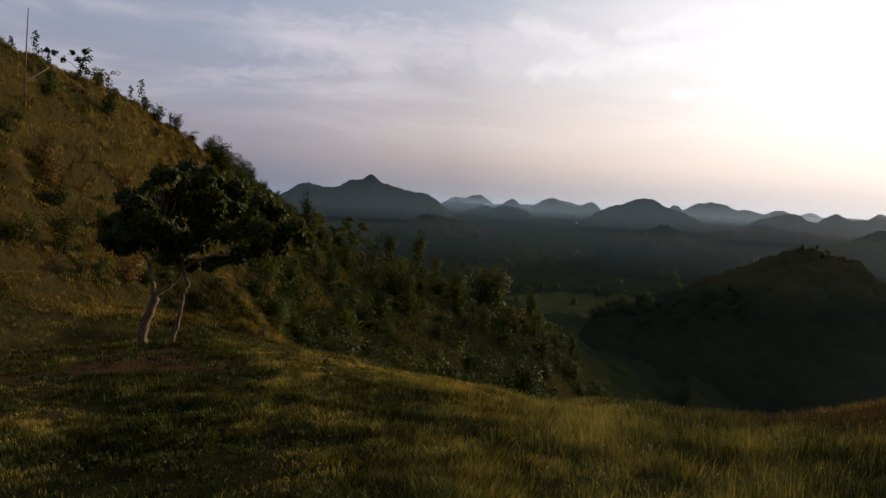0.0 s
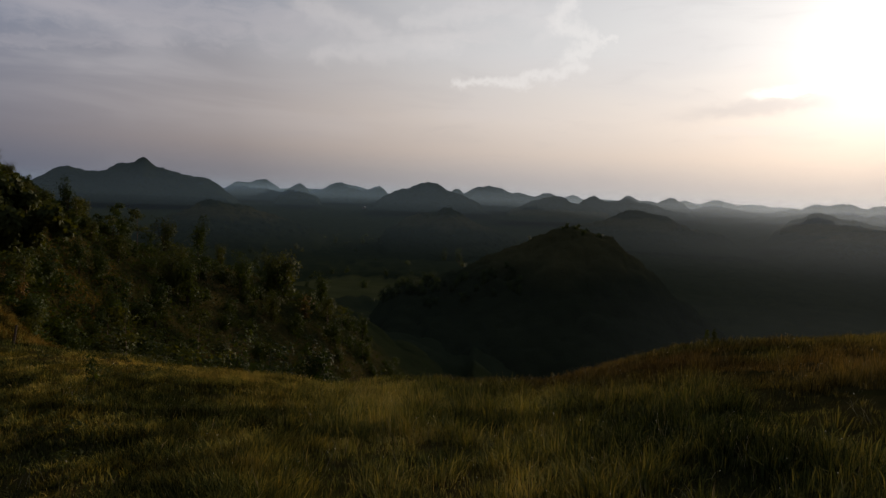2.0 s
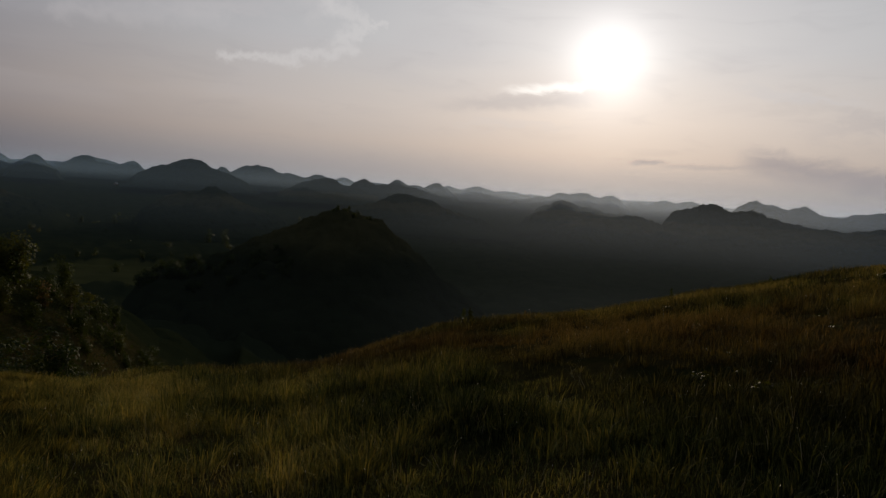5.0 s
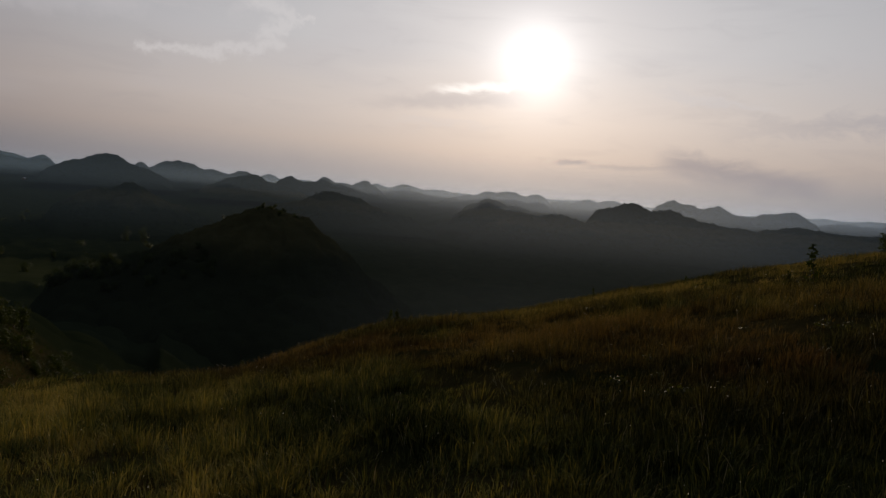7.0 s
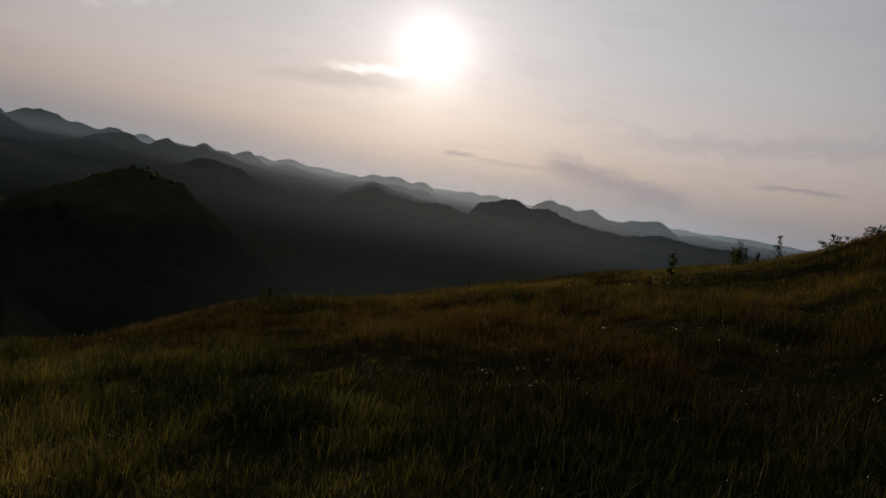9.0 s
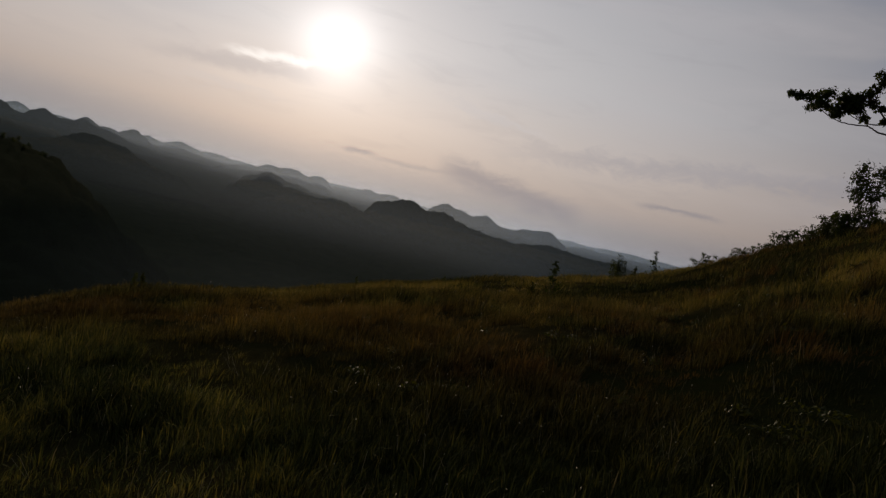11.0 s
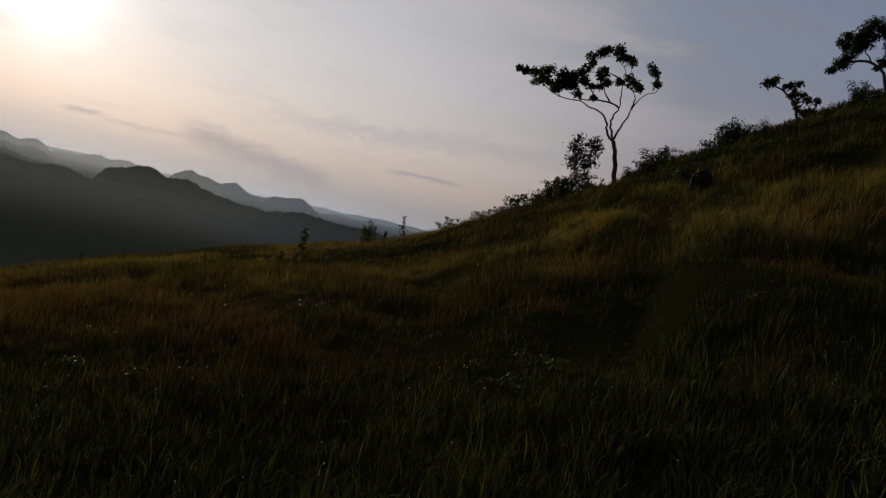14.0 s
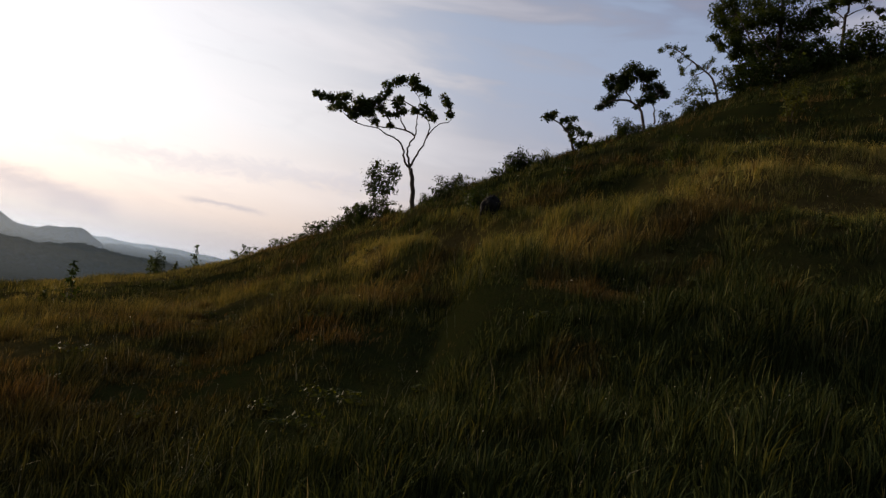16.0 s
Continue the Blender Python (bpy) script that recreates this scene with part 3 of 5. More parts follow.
KNOLL = make_hill("near_hill", "dark steep knoll, wooded below and grassy above, in the valley", [(28.2, 290, -2.5, 2.5, 7), (26, 287, -3.3, 2.8, 7), (23.5, 285, -4.2, 3, 7), (20.5, 280, -5.4, 3, 7), (17.2, 275, -6.8, 3, 6.5), (14.0, 270, -7.6, 2.2, 6), (30.6, 290, -3.3, 2.2, 7), (32.8, 289, -5.0, 2.6, 7), (35.5, 287, -7.6, 3.2, 7)], MAT_KNOLL, 0.0035, 3.5, uneven=0.10)
for bumps in ([(-0.8, 950, -0.95, 1.9, 4), (2.2, 960, -1.8, 2, 4)],
              [(17.6, 860, -1.0, 1.2, 4), (15.4, 870, -1.5, 1.4, 4), (20, 850, -2.2, 1.6, 4)],
              [(32.3, 1150, -0.65, 1.3, 3), (34.3, 1150, -0.95, 1.3, 3), (30.2, 1160, -1.4, 1.4, 3), (36.4, 1160, -1.7, 1.6, 3)],
              [(50.9, 1000, -0.95, 1.5, 3), (48.4, 1000, -1.35, 1.8, 4), (53.5, 1000, -1.7, 2.0, 4)],
              [(45.6, 1350, -0.18, 0.8, 2.5), (44.3, 1350, -0.75, 0.9, 2.5), (47.3, 1350, -0.62, 1.1, 2.5), (49.3, 1350, -0.95, 1.4, 3)],
              [(54.4, 1100, -0.35, 0.9, 3), (56.6, 1100, 0.32, 1.6, 3.5), (59.4, 1100, -0.15, 1.2, 3), (61.2, 1110, -0.68, 1.3, 3), (63.0, 1120, -0.92, 1.6, 4), (65.3, 1120, -1.2, 1.8, 4)],
              [(68.6, 1230, -0.58, 1.2, 3), (66.8, 1240, -0.92, 1.2, 3), (70.9, 1230, -0.9, 1.6, 3), (73.6, 1230, -0.9, 2.0, 4), (77, 1230, -1.3, 2.5, 4)],
              [(26.3, 1900, 0.33, 0.9, 2.5), (24.8, 1900, -0.05, 1.0, 2.5), (28.0, 1900, -0.1, 1.1, 2.5)]):
    make_hill("wooded_hill", "dark wooded hill rising from the hazy valley", bumps, MAT_FOREST, 0.0022, 5.0, uneven=0.42, grow=1.4)
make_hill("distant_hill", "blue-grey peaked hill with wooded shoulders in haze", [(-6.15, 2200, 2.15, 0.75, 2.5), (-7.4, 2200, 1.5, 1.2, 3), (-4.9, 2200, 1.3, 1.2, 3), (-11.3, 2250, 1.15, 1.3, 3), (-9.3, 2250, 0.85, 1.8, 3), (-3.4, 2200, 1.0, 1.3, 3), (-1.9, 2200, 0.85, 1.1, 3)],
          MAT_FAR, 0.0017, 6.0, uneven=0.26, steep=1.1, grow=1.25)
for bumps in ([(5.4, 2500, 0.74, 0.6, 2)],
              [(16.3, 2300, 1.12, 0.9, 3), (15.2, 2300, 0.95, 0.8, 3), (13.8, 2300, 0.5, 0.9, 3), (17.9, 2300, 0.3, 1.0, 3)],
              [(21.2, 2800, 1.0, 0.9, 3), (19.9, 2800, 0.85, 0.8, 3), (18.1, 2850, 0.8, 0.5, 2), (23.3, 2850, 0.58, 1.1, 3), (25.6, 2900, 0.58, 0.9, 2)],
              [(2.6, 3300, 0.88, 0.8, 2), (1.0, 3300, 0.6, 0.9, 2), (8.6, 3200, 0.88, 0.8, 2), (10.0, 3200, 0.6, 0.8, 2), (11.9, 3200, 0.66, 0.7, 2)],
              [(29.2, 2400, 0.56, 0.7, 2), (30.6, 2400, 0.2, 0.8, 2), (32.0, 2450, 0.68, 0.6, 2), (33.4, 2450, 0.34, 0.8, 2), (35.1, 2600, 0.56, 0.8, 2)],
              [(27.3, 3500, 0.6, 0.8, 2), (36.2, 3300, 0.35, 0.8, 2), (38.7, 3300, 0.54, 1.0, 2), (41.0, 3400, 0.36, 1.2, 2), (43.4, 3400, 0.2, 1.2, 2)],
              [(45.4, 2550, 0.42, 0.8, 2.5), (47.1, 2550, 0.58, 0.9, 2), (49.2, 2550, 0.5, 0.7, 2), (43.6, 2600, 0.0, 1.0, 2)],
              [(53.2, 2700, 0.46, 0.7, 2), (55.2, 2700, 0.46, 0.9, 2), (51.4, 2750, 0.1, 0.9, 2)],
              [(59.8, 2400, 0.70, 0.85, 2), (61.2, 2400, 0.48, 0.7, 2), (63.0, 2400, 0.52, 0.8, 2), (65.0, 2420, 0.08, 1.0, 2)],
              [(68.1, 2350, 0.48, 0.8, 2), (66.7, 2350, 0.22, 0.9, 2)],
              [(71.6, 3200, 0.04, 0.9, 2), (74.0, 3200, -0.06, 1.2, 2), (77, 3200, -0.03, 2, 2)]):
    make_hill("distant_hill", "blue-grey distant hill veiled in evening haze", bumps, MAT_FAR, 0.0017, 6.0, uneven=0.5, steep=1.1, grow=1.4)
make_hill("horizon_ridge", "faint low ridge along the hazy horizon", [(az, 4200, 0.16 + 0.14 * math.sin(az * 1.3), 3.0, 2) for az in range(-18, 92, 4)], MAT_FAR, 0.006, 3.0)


# Curved see-through sheets standing in for the haze between the hills.
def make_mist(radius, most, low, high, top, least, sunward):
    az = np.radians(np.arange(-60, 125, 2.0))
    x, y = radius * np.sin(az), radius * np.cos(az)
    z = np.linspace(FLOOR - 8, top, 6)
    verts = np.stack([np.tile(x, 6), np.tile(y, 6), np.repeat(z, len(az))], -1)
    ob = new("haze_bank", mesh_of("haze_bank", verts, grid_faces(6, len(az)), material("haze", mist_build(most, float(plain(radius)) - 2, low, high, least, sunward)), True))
    tagged(ob, "thin see-through sheet standing in for pale evening haze over the valley", "haze", "haze banks", kind="stuff")


# the nearest sheet is added to imitate veiling glare towards the sun
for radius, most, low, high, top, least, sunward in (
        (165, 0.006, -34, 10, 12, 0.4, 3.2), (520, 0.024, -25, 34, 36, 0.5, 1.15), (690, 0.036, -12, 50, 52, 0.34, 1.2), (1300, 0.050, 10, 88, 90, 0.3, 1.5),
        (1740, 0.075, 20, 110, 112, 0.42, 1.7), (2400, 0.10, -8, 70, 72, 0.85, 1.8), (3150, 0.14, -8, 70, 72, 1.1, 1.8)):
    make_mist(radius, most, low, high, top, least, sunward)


# ---- plants: builders ----
def tri_mesh(name, verts, tris, mat):
    """Quick mesh of triangles from arrays."""
    me = bpy.data.meshes.new(name)
    n = len(tris)
    me.vertices.add(len(verts))
    me.vertices.foreach_set("co", np.asarray(verts, np.float32).ravel())
    me.loops.add(n * 3)
    me.loops.foreach_set("vertex_index", np.asarray(tris, np.int32).ravel())
    me.polygons.add(n)
    me.polygons.foreach_set("loop_start", np.arange(0, n * 3, 3, dtype=np.int32))
    me.materials.append(mat)
    me.update(calc_edges=True)
    return me


def tubes(lines, sides=7):
    """Round tapering stems along lines of (x, y, z, radius)."""
    verts, faces = [], []
    for line in lines:
        pts = [Vector(p[:3]) for p in line]
        first = len(verts)
        for k, p in enumerate(pts):
            ahead = (pts[min(k + 1, len(pts) - 1)] - pts[max(k - 1, 0)]).normalized()
            side = ahead.cross(Vector((0.31, 0.95, 0.1))).normalized()
            over = ahead.cross(side)
            for j in range(sides):
                a = 2 * math.pi * j / sides
                verts.append(p + (side * math.cos(a) + over * math.sin(a)) * line[k][3])
        for k in range(len(pts) - 1):
            for j in range(sides):
                a, b = first + k * sides + j, first + k * sides + (j + 1) % sides
                faces.append((a, b, b + sides, a + sides))
        verts.append(pts[-1])
        for j in range(sides):
            a = first + (len(pts) - 1) * sides
            faces.append((a + j, a + (j + 1) % sides, len(verts) - 1))
    return [tuple(v) for v in verts], faces


def smooth_line(points, steps=4):
    """Rounds a line of corner points into a flowing one (Catmull-Rom)."""
    p = np.array([points[0], *points, points[-1]], float)
    out = []
    for k in range(1, len(p) - 2):
        for s in np.linspace(0, 1, steps, endpoint=False):
            a, b, c, d = p[k - 1:k + 3]
            out.append(0.5 * (2 * b + (c - a) * s + (2 * a - 5 * b + 4 * c - d) * s ** 2 + (3 * b - a - 3 * c + d) * s ** 3))
    out.append(p[-2])
    return np.array(out)


def leaf_mesh(name, at, size, rng, mat, droop=0.0, wide=0.27, facing=None):
    """One folded leaf at each place: two triangles on a bent midrib, four corners. facing: the way its upper side roughly looks."""
    n = len(at)
    way = rng.normal(size=(n, 3))
    way[:, 2] -= droop
    if facing is not None:
        out = facing / np.maximum(np.linalg.norm(facing, axis=1)[:, None], 1e-6) + np.array((0, 0, 0.35)) + rng.normal(size=(n, 3)) * 0.38
        out /= np.linalg.norm(out, axis=1)[:, None]
        way -= out * np.sum(way * out, axis=1)[:, None]
    way /= np.linalg.norm(way, axis=1)[:, None]
    side = np.cross(way, rng.normal(size=(n, 3)) if facing is None else out)
    side /= np.linalg.norm(side, axis=1)[:, None]
    fold = np.cross(way, side)
    long = (size * rng.uniform(0.6, 1.25, n))[:, None]
    verts = np.stack([at, at + way * long * 0.5 + side * long * wide + fold * long * 0.08, at + way * long, at + way * long * 0.5 - side * long * wide + fold * long * 0.08], 1).reshape(-1, 3)
    k = np.arange(n)[:, None] * 4
    return tri_mesh(name, verts, np.concatenate([k + [0, 1, 2], k + [0, 2, 3]], 1).reshape(-1, 3), mat)


def in_ball(rng, n):
    v = rng.normal(size=(n, 3))
    return v / np.linalg.norm(v, axis=1)[:, None] * rng.uniform(0, 1, n)[:, None] ** 0.45


def make_tree(name, label, category, foot, bearing, limbs, clumps, base, leaf, per, deep, wood, leaves, seed, loose=0.4):
    """A tree that faces the bearing: limbs as lines of (across, up), leaf clumps as (across, up, radius)."""
    rng = np.random.default_rng(seed)
    root = new(name)
    root.matrix_world = Matrix.Translation(foot) @ Matrix.Rotation(-radians(bearing), 4, "Z")
    tagged(root, label, category, "trees" if category == "tree" else "shrubs")
    tall = max(c[1] for c in clumps)
    lines, ends = [], []
    for k, limb in enumerate(limbs):
        flow = smooth_line(limb)
        lean = 0.0 if k == 0 else rng.uniform(-deep, deep) * 0.6
        first = 0.0 if k == 0 else min((p for old in lines for p in old), key=lambda p: (p[0] - limb[0][0]) ** 2 + (p[2] - limb[0][1]) ** 2)[1]
        line = []
        for j, (u, w) in enumerate(flow):
            along = j / (len(flow) - 1)
            rad = base * (1 - 0.62 * min(1, max(0, w / tall))) * (1.0 if k == 0 else 0.64 - 0.46 * along)
            if k == 0 and j == 0:
                rad *= 1.5
            line.append((u + rng.normal() * 0.02, first + lean * along ** 1.5 + rng.normal() * 0.012, w - (0.12 if k == 0 and j == 0 else 0), max(rad, 0.009)))
        lines.append(line)
        ends.append((line[-1], lean))
    # twigs reach from the nearest limb into every clump
    centres = []
    for u, w, rad in clumps:
        near = min((p for line in lines for p in line), key=lambda p: (p[0] - u) ** 2 + (p[2] - w) ** 2)
        y = near[1] + rng.uniform(-1, 1) * deep * (0.55 if rad > 0.2 else 0.3)
        centres.append((u, y, w, rad))
    trunk = part("trunk", mesh_of("trunk", *tubes(lines[:1], 9), wood, True), root)
    if len(lines) > 1:
        for line in lines[1:]:
            part("limb", mesh_of("limb", *tubes([line], 7), wood, True), root)
    twigs, leafy, outward = [], [], []
    for u, y, w, rad in centres:
        near = min((p for line in lines for p in line), key=lambda p: (p[0] - u) ** 2 + (p[1] - y) ** 2 + (p[2] - w) ** 2)
        for _ in range(4):
            tip = np.array((u, y, w)) + in_ball(rng, 1)[0] * rad * 0.8
            mid = (np.array(near[:3]) + tip) / 2 + rng.normal(size=3) * rad * 0.2
            twigs.append([(*near[:3], min(near[3] * 0.5, 0.014)), (*mid, 0.008), (*tip, 0.004)])
        lumps = np.array((u, y, w)) + in_ball(rng, 12) * np.array((rad * 1.15, rad * 1.15, rad * 0.7)) * 0.8
        n = int(per * 1.5 * max(0.4, (rad / 0.35) ** 1.6))
        pick = lumps[rng.integers(0, 12, n)]
        leafy.append(pick + in_ball(rng, n) * rad * loose)
        outward.append(leafy[-1] - pick + 0.6 * (pick - np.array((u, y, w))))
    tagged(part("twig_mass", mesh_of("twig_mass", *tubes(twigs, 4), wood), root), kind="stuff")
    part("crown", leaf_mesh("crown", np.concatenate(leafy), leaf, rng, leaves, facing=np.concatenate(outward)), root)
    return root


def make_bush(seed, tall, wide, count, leaf, leaves, wood=None, narrow=False):
    """A shrub of several stems with ragged leafy lumps; stands on the origin."""
    rng = np.random.default_rng(seed)
    root = new("bush")
    lines, lumps = [], []
    for k in range(rng.integers(4, 7)):
        a, out = rng.uniform(0, 6.28), wide * 0.5 * rng.uniform(0.2, 0.9)
        top = tall * rng.uniform(0.6, 1.0)
        tip = np.array((math.cos(a) * out, math.sin(a) * out, top))
        mid = tip * np.array((0.35, 0.35, 0.5)) + rng.normal(size=3) * 0.05 * wide
        lines.append([(0.03 * math.cos(a), 0.03 * math.sin(a), -0.15, 0.018 * tall ** 0.5), (*mid, 0.013 * tall ** 0.5), (*tip, 0.004)])
        for along in np.linspace(0.25 if not narrow else 0.4, 1.0, 4):
            lumps.append(tip * along + rng.normal(size=3) * wide * 0.09)
    lumps = np.array(lumps)
    lumps[:, 2] = np.maximum(lumps[:, 2], 0.12 * tall)
    pick = lumps[rng.integers(0, len(lumps), count)]
    at = pick + in_ball(rng, count) * np.array((0.26 * wide, 0.26 * wide, 0.16 * tall))
    for line in lines:
        part("stem", mesh_of("stem", *tubes([line], 5), wood or MAT_BARK_DARK), root)
    part("foliage", leaf_mesh("foliage", at, leaf, rng, leaves, facing=(at - pick) / wide + 0.5 * (pick - lumps.mean(0)) / wide), root)
    return root


def make_spray(seed, tall):
    """A few thin stems that part upwards, each with a drooping tuft of narrow leaves at its tip."""
    rng = np.random.default_rng(seed)
    root = new("weed_spray")
    at = []
    for k in range(5):
        a, out = k * 1.26 + rng.uniform(-0.4, 0.4), tall * rng.uniform(0.1, 0.5)
        top = tall * rng.uniform(0.55, 1.0)
        tip = np.array((math.cos(a) * out, math.sin(a) * out, top))
        line = [(0, 0, -0.08, 0.008), (*(tip * (0.3, 0.3, 0.55)), 0.006), (*tip, 0.003)]
        part("stem", mesh_of("stem", *tubes([line], 4), MAT_BARK_DARK), root)
        at.append(tip + rng.normal(size=(11, 3)) * np.array((0.05, 0.05, 0.035)) * tall)
        at.append(tip * (0.6, 0.6, 0.75) + rng.normal(size=(4, 3)) * 0.03)
    part("leaves", leaf_mesh("leaves", np.concatenate(at), 0.15, rng, MAT_LEAF, droop=1.0, wide=0.17), root)
    return root


def make_weed(seed, tall, leaves):
    """An upright stalk with leaves in whorls, thinning upwards."""
    rng = np.random.default_rng(seed)
    root = new("weed_stalk")
    bend = rng.normal(size=2) * 0.06 * tall
    line = [(bend[0] * s * s, bend[1] * s * s, tall * s - 0.08, 0.012 * (1.1 - s)) for s in np.linspace(0, 1, 7)]
    at = []
    for s in np.linspace(0.25, 1.0, 9):
        c = np.array((bend[0] * s * s, bend[1] * s * s, tall * s - 0.08))
        spread = 0.13 * tall * (1.12 - s)
        at.append(c + rng.normal(size=(12, 3)) * np.array((spread, spread, 0.04)))
    part("stalk", mesh_of("stalk", *tubes([line], 5), MAT_BARK_DARK), root)
    part("leaves", leaf_mesh("leaves", np.concatenate(at), 0.15, rng, leaves, droop=0.5, wide=0.2), root)
    return root


# ---- the trees ----
grown = make_tree("spreading_tree", "low spreading tree with dense dark crown on bare earth", "tree", spot(-23.23, 18.50, 0.05), -23.23,
    limbs=[
        [(0, -0.15), (-0.01, 0.37), (0.14, 0.84), (0.27, 1.25)],
        [(0.27, 1.25), (0.16, 1.65), (0.12, 2.06), (-0.04, 2.29), (-0.2, 2.59)],
        [(0.27, 1.28), (0.57, 1.48), (0.81, 1.72), (0.87, 2.07), (0.73, 2.47)],
        [(0.12, 2.06), (0.27, 2.33), (0.35, 2.73)],
        [(0.81, 1.72), (0.95, 2), (1.58, 2.27), (2.18, 2.28), (2.72, 2.48), (3.27, 2.74)],
        [(0.87, 2.07), (1.31, 2.48), (1.76, 2.91)]],
    clumps=[(-0.74, 2.64, 0.3), (-0.43, 2.45, 0.23), (-0.32, 2.85, 0.43), (0.05, 2.66, 0.36), (-0.09, 3.25, 0.46), (0.41, 3, 0.49), (0.46, 3.61, 0.46), (0.96, 3.83, 0.43), (1.1, 3.16, 0.52), (0.67, 2.47, 0.33), (1.25, 2.48, 0.36), (1.63, 2.9, 0.46), (1.55, 3.59, 0.46), (2.15, 3.41, 0.43), (2.1, 2.78, 0.4), (2.56, 3.35, 0.3), (2.72, 2.51, 0.26), (3.12, 2.88, 0.36), (3.54, 3.1, 0.33), (3.84, 2.79, 0.25), (3.28, 2.52, 0.26), (1.34, 4.19, 0.3), (1.87, 3.95, 0.3), (0.83, 4.16, 0.27), (2.41, 3.84, 0.2), (1.06, 2.07, 0.23), (1.52, 2.07, 0.23), (0.15, 3.92, 0.27), (-0.55, 3.05, 0.34), (-0.3, 3.62, 0.36), (0.35, 4.25, 0.32), (1.05, 4.45, 0.34), (1.6, 4.35, 0.34), (2.2, 4.05, 0.36), (2.75, 3.7, 0.36), (3.2, 3.4, 0.34), (2.75, 2.95, 0.4), (2.2, 2.35, 0.28), (1.85, 2.15, 0.26), (0.9, 2.75, 0.4), (2.5, 3.1, 0.4)],
    base=0.12, leaf=0.17, per=560, deep=1.3, wood=MAT_BARK, leaves=MAT_LEAF_TREE, seed=1)
grown = make_tree("slender_tree", "slender crooked tree stem leaning under a spreading crown", "tree", spot(-21.49, 18.30, 0.05), -21.49,
    limbs=[
        [(0, -0.15), (0.18, 0.4), (0.27, 0.81), (0.35, 1.29), (0.45, 1.52), (0.39, 1.76), (0.35, 2.1), (0.61, 2.51)],
        [(0.45, 1.52), (0.4, 1.83), (0.24, 2.16)]],
    clumps=[(0.55, 2.44, 0.26), (0.24, 2.23, 0.2)],
    base=0.062, leaf=0.13, per=260, deep=0.6, wood=MAT_BARK, leaves=MAT_LEAF_TREE, seed=2)
grown = make_tree("lone_tree", "lone crooked tree with sparse flat crown on the slope", "tree", spot(93.25, 25.73, -0.09), 93.25,
    limbs=[
        [(-0, -0.24), (-0.1, 0.45), (-0.24, 1.01), (-0.38, 1.42)],
        [(-0.38, 1.42), (-0.64, 1.63), (-0.76, 2.08), (-1.09, 2.38), (-1.53, 2.5), (-1.79, 2.63), (-2.31, 2.64), (-2.81, 2.76), (-3.37, 3.12), (-3.95, 3.29)],
        [(-0.38, 1.42), (-0.53, 1.77), (-0.58, 2.23), (-0.46, 2.6), (-0.47, 3.01), (-0.49, 3.53), (-0.51, 3.88), (-0.8, 4.18)],
        [(-0.46, 2.6), (-0.77, 2.73), (-1.24, 2.76), (-1.69, 2.71), (-2.13, 2.85), (-2.67, 3.17)],
        [(-0.38, 1.42), (-0.32, 1.77), (-0.17, 2.07), (-0.01, 2.62), (0.27, 3.14), (0.7, 3.38), (0.67, 3.61)],
        [(-0.01, 2.62), (0.03, 2.98), (-0.12, 3.24)],
        [(-0.49, 3.53), (-1.05, 3.73), (-1.41, 3.79)],
        [(-0.77, 2.73), (-1.01, 3.04), (-1.18, 3.42)],
        [(-1.24, 2.76), (-1.43, 2.97), (-1.73, 3.45), (-1.72, 3.92)]],
    clumps=[(-4.22, 3.45, 0.15), (-3.9, 3.37, 0.2), (-3.61, 3.38, 0.24), (-3.39, 3.48, 0.24), (-3.51, 3.1, 0.2), (-3.18, 3.09, 0.32), (-3.11, 3.46, 0.3), (-2.79, 3.21, 0.35), (-2.63, 3.54, 0.33), (-2.44, 3.21, 0.35), (-2.73, 2.93, 0.24), (-2.2, 3.46, 0.3), (-2.13, 3.14, 0.28), (-2.01, 3.64, 0.24), (-1.83, 3.37, 0.23), (-1.96, 2.88, 0.18), (-1.8, 3.73, 0.2), (-1.68, 4.1, 0.22), (-1.41, 4.35, 0.26), (-1.2, 4.42, 0.18), (-0.82, 4.53, 0.28), (-0.49, 4.33, 0.2), (-0.3, 4.21, 0.18), (-0.71, 4.29, 0.18), (-1.6, 3.88, 0.13), (-1.18, 3.83, 0.13), (-1.24, 3.55, 0.26), (-0.97, 3.36, 0.17), (-1.27, 3.26, 0.17), (-0.59, 3.46, 0.17), (-0.28, 3.63, 0.17), (-0.13, 3.42, 0.24), (0.1, 3.42, 0.17), (0.36, 4.11, 0.2), (0.55, 3.94, 0.18), (0.66, 3.67, 0.17), (-1.53, 3.19, 0.16), (-1.36, 2.82, 0.1)],
    base=0.09, leaf=0.13, per=190, deep=0.55, wood=MAT_BARK_DARK, leaves=MAT_LEAF, seed=3, loose=0.5)
